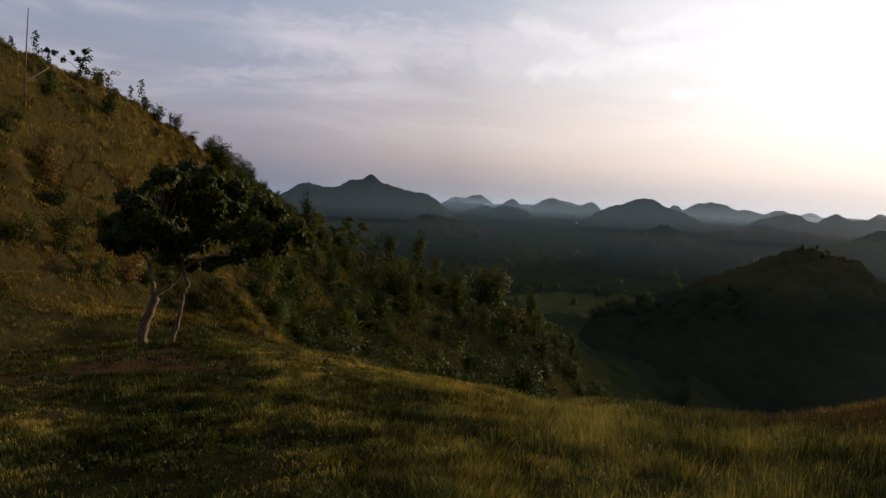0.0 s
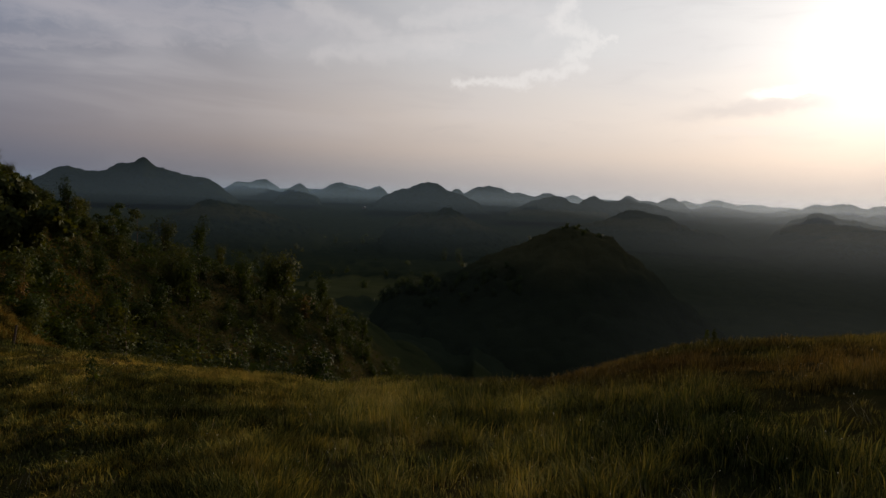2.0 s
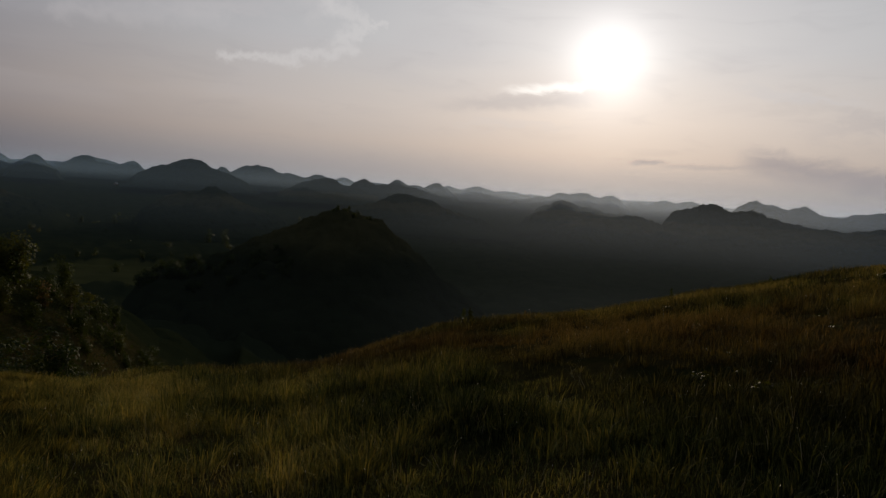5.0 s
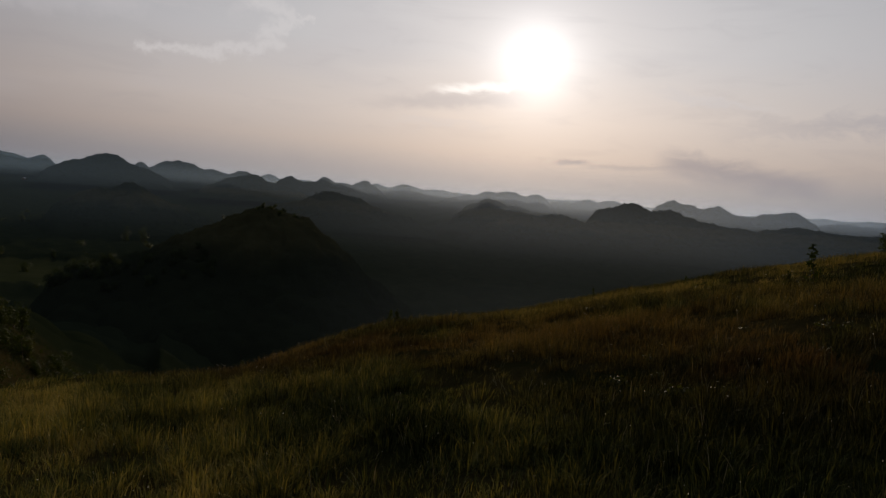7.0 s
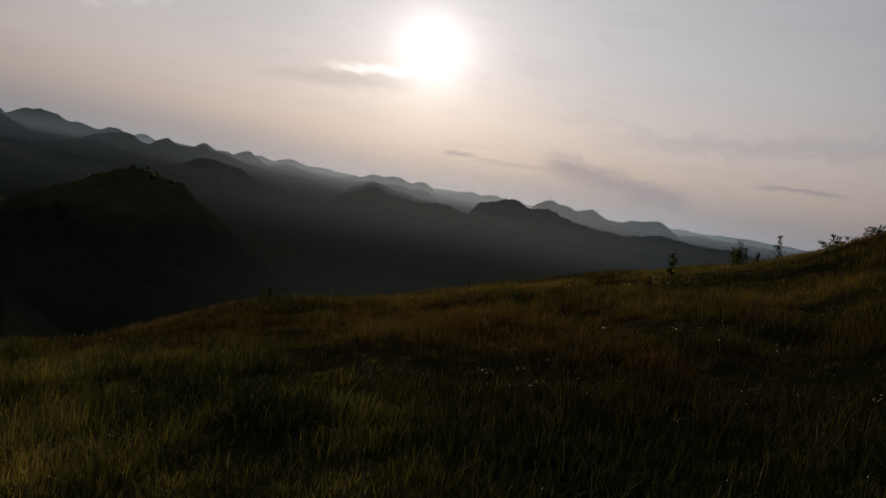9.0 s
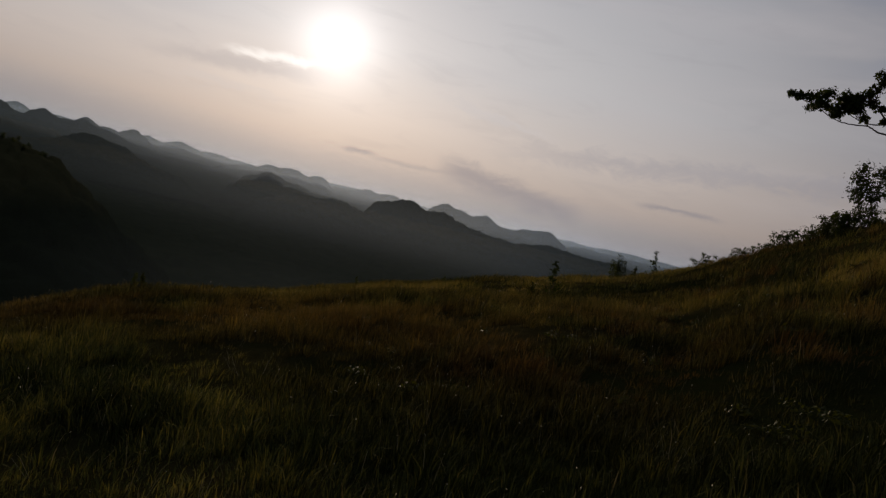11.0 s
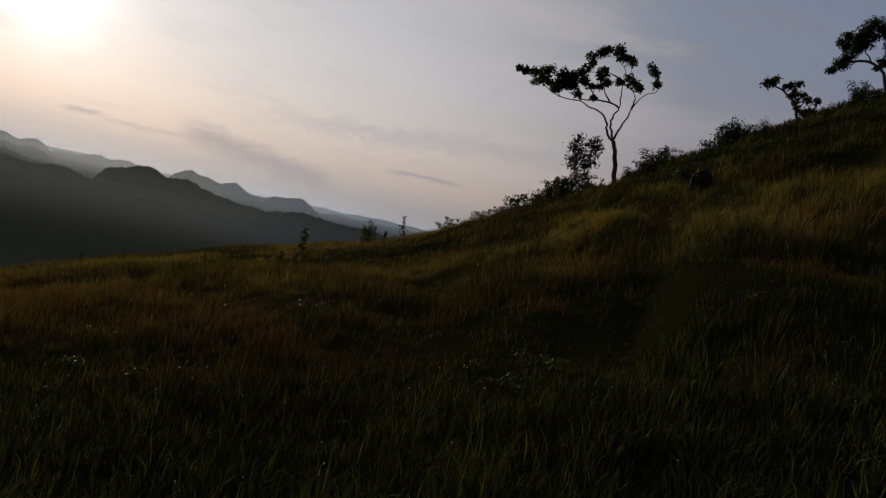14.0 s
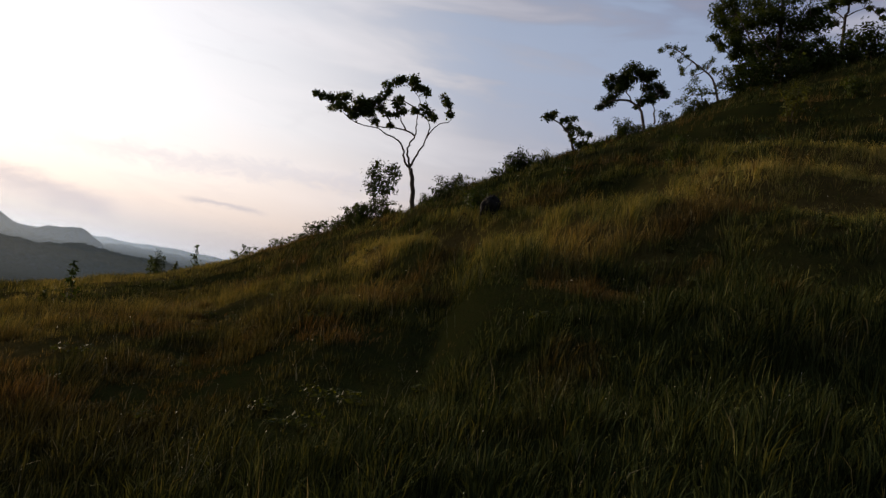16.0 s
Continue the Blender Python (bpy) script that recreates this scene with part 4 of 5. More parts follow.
grown = make_tree("tall_shrub", "tall leafy shrub beside the lone tree", "shrub", spot(90.58, 25.22, -0.11), 90.58,
    limbs=[
        [(0.02, -0.26), (-0.22, 0.48), (-0.4, 1.02), (-0.39, 1.77)],
        [(0.06, -0.1), (0.14, 0.66), (0.16, 1.71)],
        [(-0.06, 0.28), (0.26, 0.2)],
        [(-0.2, 0.48), (-0.56, 0.99)],
        [(0.08, 0.42), (0.36, 1.17), (0.38, 1.63)]],
    clumps=[(-0.34, 1.63, 0.22), (-0.47, 1.35, 0.23), (-0.22, 1.34, 0.23), (0.05, 1.59, 0.22), (0.32, 1.68, 0.18), (-0.49, 0.94, 0.22), (-0.28, 1.02, 0.23), (-0.05, 1.11, 0.26), (0.24, 1.32, 0.22), (0.36, 1.46, 0.18), (-0.26, 0.68, 0.22), (0.02, 0.78, 0.23), (0.24, 0.97, 0.21), (-0.12, 0.38, 0.23), (0.14, 0.41, 0.21), (-0.24, 0.12, 0.21), (0.3, 0.18, 0.14), (0.05, 0.13, 0.21), (-0.42, 0.09, 0.14)],
    base=0.03, leaf=0.10, per=190, deep=0.5, wood=MAT_BARK_DARK, leaves=MAT_LEAF, seed=4, loose=0.95)
grown = make_tree("sapling", "small leaning sapling with sparse leaves on the ridge", "sapling", spot(105.02, 25.74, -0.15), 105.02,
    limbs=[
        [(0.02, -0.3), (-0.16, 0.28), (-0.37, 0.64), (-0.73, 0.93), (-1.11, 1.07)],
        [(-0.16, 0.28), (0.07, 0.58), (0.31, 0.61)],
        [(-0.37, 0.64), (-0.3, 0.98), (-0.24, 1.17)],
        [(-0.08, 0.13), (0.27, 0.32)]],
    clumps=[(-1.22, 1.04, 0.16), (-1.12, 1.16, 0.14), (-0.94, 1.26, 0.15), (-0.98, 1.07, 0.11), (-0.64, 0.99, 0.11), (-0.49, 1.06, 0.14), (-0.25, 1.22, 0.15), (-0.33, 0.9, 0.18), (-0.07, 0.82, 0.2), (-0.39, 0.75, 0.12), (-0.21, 0.55, 0.16), (0.11, 0.64, 0.19), (0.38, 0.59, 0.15), (0.31, 0.34, 0.18), (0.13, 0.21, 0.15), (-0.12, 0.34, 0.11)],
    base=0.05, leaf=0.12, per=120, deep=0.5, wood=MAT_BARK_DARK, leaves=MAT_LEAF, seed=5, loose=0.6)
grown = make_tree("umbrella_tree", "small umbrella-shaped tree with forked stems on the ridge", "tree", spot(110.05, 28.04, -0.45), 110.05,
    limbs=[
        [(0.04, -0.6), (-0.2, 0.37), (-0.34, 0.61), (-0.68, 0.83), (-1.06, 0.86), (-1.48, 0.75)],
        [(0.3, 0.04), (0.23, 0.61), (0.09, 0.99), (-0.23, 1.47)],
        [(-0.34, 0.61), (-0.3, 1.27), (-0.54, 1.84)],
        [(-0.68, 0.83), (-0.94, 1.27), (-1.23, 1.5)],
        [(0.09, 0.99), (0.27, 1.4)]],
    clumps=[(-1.86, 0.53, 0.18), (-1.61, 0.8, 0.29), (-1.4, 1.02, 0.29), (-1.21, 1.26, 0.24), (-1.68, 1.59, 0.2), (-1.57, 1.86, 0.19), (-1.56, 1.37, 0.16), (-1.21, 1.77, 0.35), (-1.05, 1.98, 0.35), (-0.76, 2.08, 0.38), (-0.44, 2.04, 0.38), (-0.12, 1.94, 0.35), (0.15, 1.78, 0.31), (0.42, 1.61, 0.25), (0.57, 1.45, 0.16), (-1.01, 1.55, 0.29), (-1.23, 1.5, 0.24), (-0.7, 1.69, 0.2), (-0.19, 1.61, 0.25), (0.14, 1.45, 0.28), (-0.06, 1.16, 0.25), (-0.3, 0.94, 0.22), (0.09, 0.99, 0.18), (-0.42, 0.69, 0.12)],
    base=0.06, leaf=0.10, per=430, deep=0.6, wood=MAT_BARK_DARK, leaves=MAT_LEAF, seed=6, loose=0.6)
grown = make_tree("feathery_tree", "thin arching tree with feathery sparse leaves", "tree", spot(115.06, 29.03, -0.19), 115.06,
    limbs=[
        [(0.04, -0.34), (-0.25, 0.51), (-0.62, 0.95), (-1.16, 1.31), (-1.71, 1.69), (-2.18, 1.86)],
        [(-0.62, 0.95), (-0.91, 0.83), (-1.07, 0.72)],
        [(-1.16, 1.31), (-1.37, 1.03), (-1.53, 0.89)],
        [(-0.17, 0.32), (0.18, 0.8), (0.33, 1.01)],
        [(-0.03, 0.06), (-0.61, 0.08), (-1.21, -0.03)],
        [(-1.71, 1.69), (-1.95, 1.6), (-2.08, 1.62)]],
    clumps=[(-2.41, 1.69, 0.11), (-2.19, 1.93, 0.13), (-1.87, 1.91, 0.13), (-1.55, 1.83, 0.13), (-1.98, 1.63, 0.12), (-1.67, 1.42, 0.13), (-1.38, 1.5, 0.11), (-1.56, 1.09, 0.12), (-1.46, 0.8, 0.12), (-1.1, 0.91, 0.12), (-0.92, 1.06, 0.11), (-0.66, 1.24, 0.14), (-0.44, 1.36, 0.14), (-0.33, 1.03, 0.12), (-0.03, 1.05, 0.21), (0.12, 1.26, 0.17), (0.34, 0.95, 0.24), (0.5, 0.63, 0.22), (0.14, 0.67, 0.21), (-0.06, 0.39, 0.17), (0.31, 0.35, 0.22), (-0.93, 0.59, 0.16), (-1, 0.25, 0.24), (-1.22, 0.04, 0.22), (-1.49, -0.23, 0.14), (-0.73, 0.07, 0.26), (-0.51, 0.22, 0.21), (-0.81, -0.26, 0.2)],
    base=0.05, leaf=0.085, per=150, deep=0.7, wood=MAT_BARK_DARK, leaves=MAT_LEAF, seed=7, loose=1.0)
grown = make_tree("broad_tree", "broad dense dark tree at the top of the slope", "tree", spot(119.24, 31.02, 0.03), 119.24,
    limbs=[
        [(0.03, -0.2), (-0.19, 0.96), (-0.28, 2.07), (-0.3, 3.19), (-0.39, 4.32)],
        [(0.25, -0.06), (0.45, 1.12), (0.56, 2.08), (0.65, 3.19)],
        [(-0.11, 0.13), (-0.75, 1.08), (-1.38, 2.05), (-2.01, 2.9)],
        [(-0.16, 0.27), (-0.92, 0.52), (-1.75, 1.05)],
        [(-0.21, 1.23), (-0.78, 2.2), (-1.29, 3.19), (-1.66, 4.05)]],
    clumps=[(-1.93, 2.33, 0.56), (-2.43, 2.25, 0.34), (-2.18, 3.19, 0.56), (-1.5, 2.9, 0.62), (-1.12, 1.91, 0.59), (-1.56, 1.48, 0.42), (-0.68, 2.34, 0.59), (-0.55, 3.19, 0.7), (0.21, 2.91, 0.7), (0.84, 2.64, 0.48), (0.93, 3.33, 0.42), (0.08, 2.07, 0.59), (0.58, 1.95, 0.48), (-0.31, 1.44, 0.45), (-0.88, 1.08, 0.37), (-1.91, 1.12, 0.28), (-1.23, 0.92, 0.31), (0.19, 1.25, 0.34), (0.46, 1.53, 0.31), (-2.65, 2.9, 0.39), (-2.68, 1.74, 0.23), (-2.44, 1.46, 0.25), (-2.17, 4.05, 0.62), (-1.18, 4.19, 0.7), (-0.19, 4.17, 0.7), (0.67, 4.02, 0.56), (-2.91, 3.77, 0.42), (-0.65, 0.32, 0.39), (-1.11, 0.06, 0.37), (-0.09, 0.2, 0.39), (-1.49, 0.56, 0.28), (1.23, 2.37, 0.23), (-1.95, 1.61, 0.31)],
    base=0.15, leaf=0.13, per=300, deep=1.6, wood=MAT_BARK_DARK, leaves=MAT_LEAF, seed=8, loose=0.75)
grown = make_tree("ridge_tree", "thin bare-stemmed tree on the hilltop", "tree", spot(123.01, 37.01, -1.55), 123.01,
    limbs=[
        [(0.01, -1.71), (-0.04, 1.46), (0.05, 2.02), (-0.02, 2.92)],
        [(-0.01, 1.7), (0.55, 2.09), (0.93, 2.24)],
        [(-0.03, 1.54), (-0.45, 1.96), (-0.74, 2.13)]],
    clumps=[(-0.84, 1.81, 0.3), (-0.68, 2.21, 0.34), (-0.45, 1.47, 0.2), (-0.28, 2.28, 0.34), (-0.63, 1.23, 0.15), (0.25, 2.34, 0.34), (0.64, 2.49, 0.27), (0.92, 2.36, 0.19), (1.34, 2.14, 0.22), (1.51, 1.81, 0.14), (-0.09, 2.93, 0.57), (-0.62, 2.79, 0.47), (0.52, 2.9, 0.47)],
    base=0.09, leaf=0.14, per=220, deep=1.0, wood=MAT_BARK_DARK, leaves=MAT_LEAF, seed=9)


grown = make_tree("skyline_tree", "small leaning shrubby tree on the hill skyline", "tree", spot(-27.9, 39.5, 0.1), -27.9,
    limbs=[
        [(0, -0.2), (0.12, 0.4), (0.28, 0.9), (0.36, 1.45)],
        [(0.12, 0.4), (-0.3, 0.75), (-0.75, 0.9), (-1.2, 1.2)],
        [(0.28, 0.9), (0.0, 1.15), (-0.25, 1.3)]],
    clumps=[(0.38, 1.4, 0.26), (0.4, 1.05, 0.26), (0.3, 0.65, 0.24), (-0.22, 1.3, 0.18), (-1.0, 1.15, 0.2), (-1.3, 1.2, 0.14), (-0.6, 0.85, 0.17), (0.05, 0.95, 0.18), (0.5, 0.4, 0.2)],
    base=0.04, leaf=0.13, per=120, deep=0.4, wood=MAT_BARK_DARK, leaves=MAT_LEAF, seed=10)


def make_slender(seed, tall, leaves):
    """A slender young tree of the scrub: a bare pale stem with tufts of leaves held out on short limbs."""
    rng = np.random.default_rng(seed)
    root = new("scrub_tree")
    bend = rng.normal(size=2) * 0.07 * tall
    rise = np.linspace(0, 1, 6)
    stem = [(bend[0] * s * s, bend[1] * s * s, tall * s - 0.15, 0.02 * tall ** 0.5 * (1.15 - s)) for s in rise]
    part("trunk", mesh_of("trunk", *tubes([stem], 6), MAT_BARK), root)
    at, out_of = [], []
    for k in range(9):
        s = rng.uniform(0.4, 1.0)
        a, out = k * 2.4 + rng.uniform(-0.4, 0.4), tall * 0.24 * (1.25 - 0.6 * s) * rng.uniform(0.5, 1.0)
        base = np.array((bend[0] * s * s, bend[1] * s * s, tall * s - 0.15))
        tip = base + np.array((math.cos(a) * out, math.sin(a) * out, out * 0.5))
        part("limb", mesh_of("limb", *tubes([[(*base, 0.012), (*((base + tip) / 2 - (0, 0, 0.03)), 0.009), (*tip, 0.004)]], 4), MAT_BARK), root)
        tuft = in_ball(rng, 55) * np.array((0.17, 0.17, 0.09)) * tall
        at.append(tip + tuft)
        out_of.append(tuft)
    part("crown", leaf_mesh("crown", np.concatenate(at), 0.17, rng, leaves, droop=0.3, facing=np.concatenate(out_of)), root)
    return root


# ---- shrubs, weeds and posts ----
def put(proto, foot, size=1.0, turn=None, label=None, group="", category="bush", name=None, lean=0.0):
    turn = random.uniform(0, 6.28) if turn is None else turn
    m = Matrix.Translation(foot) @ Matrix.Rotation(radians(lean), 4, "Y") @ Matrix.Rotation(turn, 4, "Z") @ Matrix.Diagonal((size, size, size, 1))
    ob = copy_thing(proto, m)
    if name:
        ob.name = name
    return tagged(ob, label, category, group)


random.seed(11)
KINDS = [make_bush(21, 1.5, 1.5, 950, 0.14, MAT_LEAF), make_bush(22, 2.2, 1.5, 1000, 0.15, MAT_LEAF_WARM), make_bush(23, 1.1, 1.6, 800, 0.14, MAT_LEAF_WARM),
         make_bush(24, 3.0, 1.5, 1100, 0.16, MAT_LEAF, narrow=True), make_bush(25, 1.3, 1.2, 340, 0.15, MAT_LEAF_DRY), make_bush(26, 0.8, 1.0, 260, 0.11, MAT_LEAF)]
SLENDER = [make_slender(41, 2.4, MAT_LEAF), make_slender(42, 3.0, MAT_LEAF_WARM), make_slender(43, 1.9, MAT_LEAF)]
STALKS = [make_weed(31, 1.0, MAT_LEAF), make_weed(32, 1.3, MAT_LEAF), make_weed(33, 0.8, MAT_LEAF_WARM), make_spray(34, 0.7), make_spray(35, 0.55)]
WORDS = ["rounded dark green bush on the hillside", "upright olive green bush on the hillside", "low spreading olive bush on the hillside",
         "tall narrow dark green bush on the hillside", "dry brownish bush among green scrub", "small dark shrub in the grass"]


def bush(kind, az, r, size=1.0, group="scrub on the slope", label=None):
    return put(KINDS[kind], spot(az, r), size, label=label or WORDS[kind], group=group)


def scrub_low(az):
    """Where the scrub begins on the spur; nearer than this is grass."""
    return np.interp(az, [-18, -15, -12, -8, -2, 3, 9, 20], [46, 38, 31, 29, 30, 31, 33, 36])


# scrub covering the spur across the gully
spread = np.random.default_rng(5)
for k in range(180):
    az = spread.uniform(-18, 18.5)
    crest = float(by_bearing(CREST_R, np.array([az]))[0])
    high = crest + (2 if az > -9 else -3)
    r = spread.uniform(min(float(scrub_low(az)), high - 2), high)
    kind = int(spread.choice(5, p=[0.28, 0.24, 0.13, 0.31, 0.04]))
    bush(kind, az, r, spread.uniform(0.7, 1.35) * (0.75 if az < -9 else 1.3))
# slender young trees standing out of it
for k in range(70):
    az = spread.uniform(-14, 12)
    crest = float(by_bearing(CREST_R, np.array([az]))[0])
    low = min(float(scrub_low(az)), crest - 4)
    put(SLENDER[k % 3], spot(az, low + (crest - low) * spread.uniform(0.1, 1.0)), spread.uniform(0.7, 1.15) * (0.75 if az < -9 else 1.15),
        label="slender young tree with tufted leaves in scrub", group="young trees in the scrub", category="tree")
bush(0, 4.3, 83, 3.0, label="tall dense dark bush standing above the scrub")
bush(1, 4.6, 84, 2.4)
bush(1, 3.8, 83, 2.3)
bush(4, 6.2, 82, 1.9)
# low undergrowth between the bushes
def make_undergrowth():
    rng = np.random.default_rng(8)
    az = rng.uniform(-17, 18.5, 48000)
    edge, crest = scrub_low(az), by_bearing(CREST_R, az) + 4
    r = edge + rng.uniform(0, 1, len(az)) * (crest - edge)
    a = np.radians(az)
    x, y = r * np.sin(a), r * np.cos(a)
    at = np.stack([x, y, land(x, y) + rng.uniform(0, 0.75, len(az)) * fractal(x / 2.2, y / 2.2, 2, 88)], -1)
    tagged(new("undergrowth", leaf_mesh("undergrowth", at, 0.3, rng, MAT_LEAF, facing=rng.normal(size=at.shape) * 0.5 + np.array((0, 0, 1.0)))), "dense low leafy undergrowth covering the spur", "undergrowth", kind="stuff")


make_undergrowth()


def make_thicket():
    rng = np.random.default_rng(9)
    at, outward = [], []
    for k in range(150):
        az = rng.uniform(-17, 18.5)
        crest = float(by_bearing(CREST_R, np.array([az]))[0])
        high = crest + (2 if az > -9 else -5)
        r = rng.uniform(min(float(scrub_low(az)), high - 2), high)
        foot, tall, wide = np.array(spot(az, r)), rng.uniform(0.9, 2.8) * (1 if az > -9 else 0.6), rng.uniform(0.5, 1.1)
        lumps = foot + in_ball(rng, 10) * np.array((wide, wide, tall * 0.45)) + np.array((0, 0, tall * 0.5))
        n = int(190 * tall * wide) + 60
        off = in_ball(rng, n) * 0.36
        lump = lumps[rng.integers(0, 10, n)]
        at.append(lump + off)
        outward.append(off + 0.3 * (lump - lumps.mean(0)))
    tagged(new("scrub_thicket", leaf_mesh("scrub_thicket", np.concatenate(at), 0.2, rng, MAT_LEAF, facing=np.concatenate(outward))), "tangled dark green scrub filling the gully side", "scrub", kind="stuff")


make_thicket()
# scattered scrub on the grassy hill
for k in range(80):
    az = spread.uniform(-42, -15)
    bush(int(spread.choice([0, 2, 5, 5, 4])), az, spread.uniform(24, float(by_bearing(CREST_R, np.array([az]))[0])), spread.uniform(0.4, 0.9), "scrub on the grassy hill")
bush(1, -28.6, 25.5, 0.7, "scrub on the grassy hill")
# along the skyline of the grassy hill
for az, kind, size in ((-25.4, 5, 0.8), (-22.7, 0, 0.75), (-21.1, 1, 0.6), (-18.9, 0, 0.8), (-18.3, 1, 0.55), (-17.1, 0, 0.5), (-15.9, 2, 0.5), (-14.9, 2, 0.5), (-24.5, 2, 0.5), (-20, 2, 0.6), (-13.6, 0, 0.5), (-12.2, 2, 0.6)):
    bush(kind, az, float(by_bearing(CREST_R, np.array([az]))[0]) - 1.0, size, "scrub on the hill skyline")
for az, kind, size in ((-30.4, 1, 1.1), (-29.7, 2, 0.8), (-31.9, 0, 0.9), (-25.9, 0, 0.9), (-24.3, 1, 1.0), (-23.6, 1, 1.3), (-21.6, 0, 1.2), (-26.4, 2, 0.9)):
    put(STALKS[kind], spot(az, float(by_bearing(CREST_R, np.array([az]))[0]) - 0.5), size, label="tall thin leafy weed on the hill skyline", group="skyline weeds", category="weed")
# along the skyline of the slope beside the lone tree
for az, r, kind, size in ((89.2, 24.5, 0, 0.55), (88.4, 25.5, 2, 0.5), (91.6, 24, 2, 0.55), (94.9, 24, 5, 0.8), (95.8, 24, 0, 0.45), (97.4, 23.6, 2, 0.5), (99.4, 23.5, 5, 0.8), (101.6, 24, 0, 0.55),
                          (102.9, 24, 1, 0.35), (100.4, 24, 2, 0.5), (106.6, 25, 5, 0.7), (108.2, 26, 0, 0.55), (109.2, 26, 2, 0.5), (111.5, 27, 5, 0.9), (113.0, 28, 0, 0.6), (114.2, 28, 2, 0.8),
                          (116.6, 29, 0, 1.0), (119.5, 30, 2, 1.1), (121.5, 33, 0, 0.9), (123.8, 35, 2, 0.6), (125.5, 36, 0, 0.6), (127.5, 37, 0, 0.7), (129, 38, 0, 0.9)):
    bush(kind, az, r, size, "scrub on the ridge")
for az, r, size in ((100.6, 23.5, 0.5), (101.3, 23.8, 0.62), (102.5, 24, 0.45), (108.2, 26, 0.42), (110.6, 27, 0.35), (112.8, 27.5, 0.42), (116.8, 29.5, 1.1), (118.0, 30, 1.2), (120.2, 31, 1.3), (121.4, 32, 1.4), (122.4, 34, 0.75), (123.6, 35, 0.7), (124.8, 36, 0.7), (126.2, 36.5, 0.75), (128.4, 37, 0.75), (93.8, 25, 0.45), (95.1, 24.5, 0.6), (96.2, 24, 0.5)):
    bush(0, az, r, size, "scrub on the ridge", "dense dark bush on the ridge skyline")
for az, r, kind, size in ((121.2, 33, 0, 0.8), (122.3, 33.6, 0, 0.7), (123.3, 34, 0, 0.8), (124.3, 34.5, 0, 0.7), (125.2, 35, 0, 0.85), (126.4, 35.5, 0, 0.75), (127.4, 36, 0, 0.85), (128.6, 36, 0, 0.8), (129.8, 36.5, 0, 0.9), (121.6, 31, 0, 0.9), (122.8, 31.5, 0, 1.0), (123.9, 32, 0, 1.15), (125.0, 32.5, 0, 1.2), (126.1, 33, 0, 1.25), (127.2, 33.5, 0, 1.3), (128.4, 34, 0, 1.3), (129.6, 34.5, 0, 1.3)):
    bush(kind, az, r, size, "scrub on the ridge", "dense dark bush on the ridge skyline")
for az, r, kind, size in ((85.0, 29.6, 5, 0.5), (86.1, 28.8, 5, 0.6), (87.0, 27.5, 2, 0.35), (87.7, 26.4, 5, 0.7), (88.5, 25.5, 5, 0.6), (81.0, 32, 5, 0.5), (83.6, 31, 5, 0.55)):
    bush(kind, az, r, size, "scrub on the ridge", "small leafy shrub on the slope skyline")
# dark hollow growth and a leafy shrub on the slope
for az, r, kind, size in ((98.6, 15.5, 0, 0.42), (99.6, 15.2, 5, 0.6), (120.1, 20, 1, 0.5), (112.9, 17, 5, 0.5), (105, 17, 5, 0.55), (118.5, 17.5, 5, 0.6), (124, 22, 0, 0.5)):
    bush(kind, az, r, size, "scrub on the slope")
for az, r, kind, size in ((84.6, 30, 4, 0.8), (85.3, 29.5, 3, 0.9), (87.0, 28, 3, 1.0), (87.3, 27.6, 4, 0.8), (87.9, 26.5, 4, 1.1), (88.3, 25.6, 3, 1.1), (88.9, 25.2, 4, 1.2), (89.3, 25, 3, 0.9), (82.9, 31, 4, 0.8),
                          (71.0, 17.3, 1, 0.8), (69.4, 17.0, 2, 0.6), (74.6, 34, 0, 1.0), (75.4, 34, 1, 0.7), (76.2, 35, 2, 0.8), (77.6, 33, 1, 0.95), (80.6, 32, 3, 1.0), (81.2, 32, 4, 1.2), (83.4, 31, 3, 0.9),
                          (84.1, 31, 4, 0.9), (85.7, 29, 3, 1.0), (86.3, 29, 4, 1.0), (87.4, 27, 2, 0.7), (88.0, 26, 0, 0.5), (92.3, 24, 2, 0.6), (96.5, 23.6, 0, 0.75), (97.1, 23.4, 2, 0.5), (108.3, 26, 0, 0.5),
                          (-9.0, 11.8, 0, 0.6), (39.2, 24, 2, 0.7), (38.6, 24, 0, 0.6), (27, 19, 2, 0.5), (55, 25, 1, 0.45), (62, 24, 0, 0.4), (113, 15, 2, 0.55), (112.3, 15.3, 0, 0.5)):
    put(STALKS[kind], spot(az, r), size, label="upright leafy weed standing above the grass", group="meadow weeds", category="weed", lean=-6 if az < 78 else random.uniform(-14, 14))
bush(3, 74.8, 34.5, 0.42, "scrub on the ridge")
# trees of the valley, round the field and on the hill tops
for az, r, size in ((10.9, 462, 4.6), (7.4, 520, 3.4), (8.2, 525, 3.0), (6.5, 505, 3.6), (12.6, 525, 3.2), (13.6, 520, 3.4), (14.7, 518, 3.0), (15.4, 505, 3.6), (16.2, 495, 3.2), (9.4, 530, 3.2), (11.8, 532, 3.4),
                    (14.6, 440, 2.8), (7.0, 400, 2.6), (6.2, 440, 3.0), (5.0, 470, 3.2), (12.4, 372, 2.6), (13.2, 368, 2.8), (11.6, 376, 2.2)):
    put(KINDS[0 if size > 3.3 else 3], spot(az, r, 1.0), size, label="dark broad-crowned tree beside the valley field", group="valley trees", category="tree", name="valley_tree")
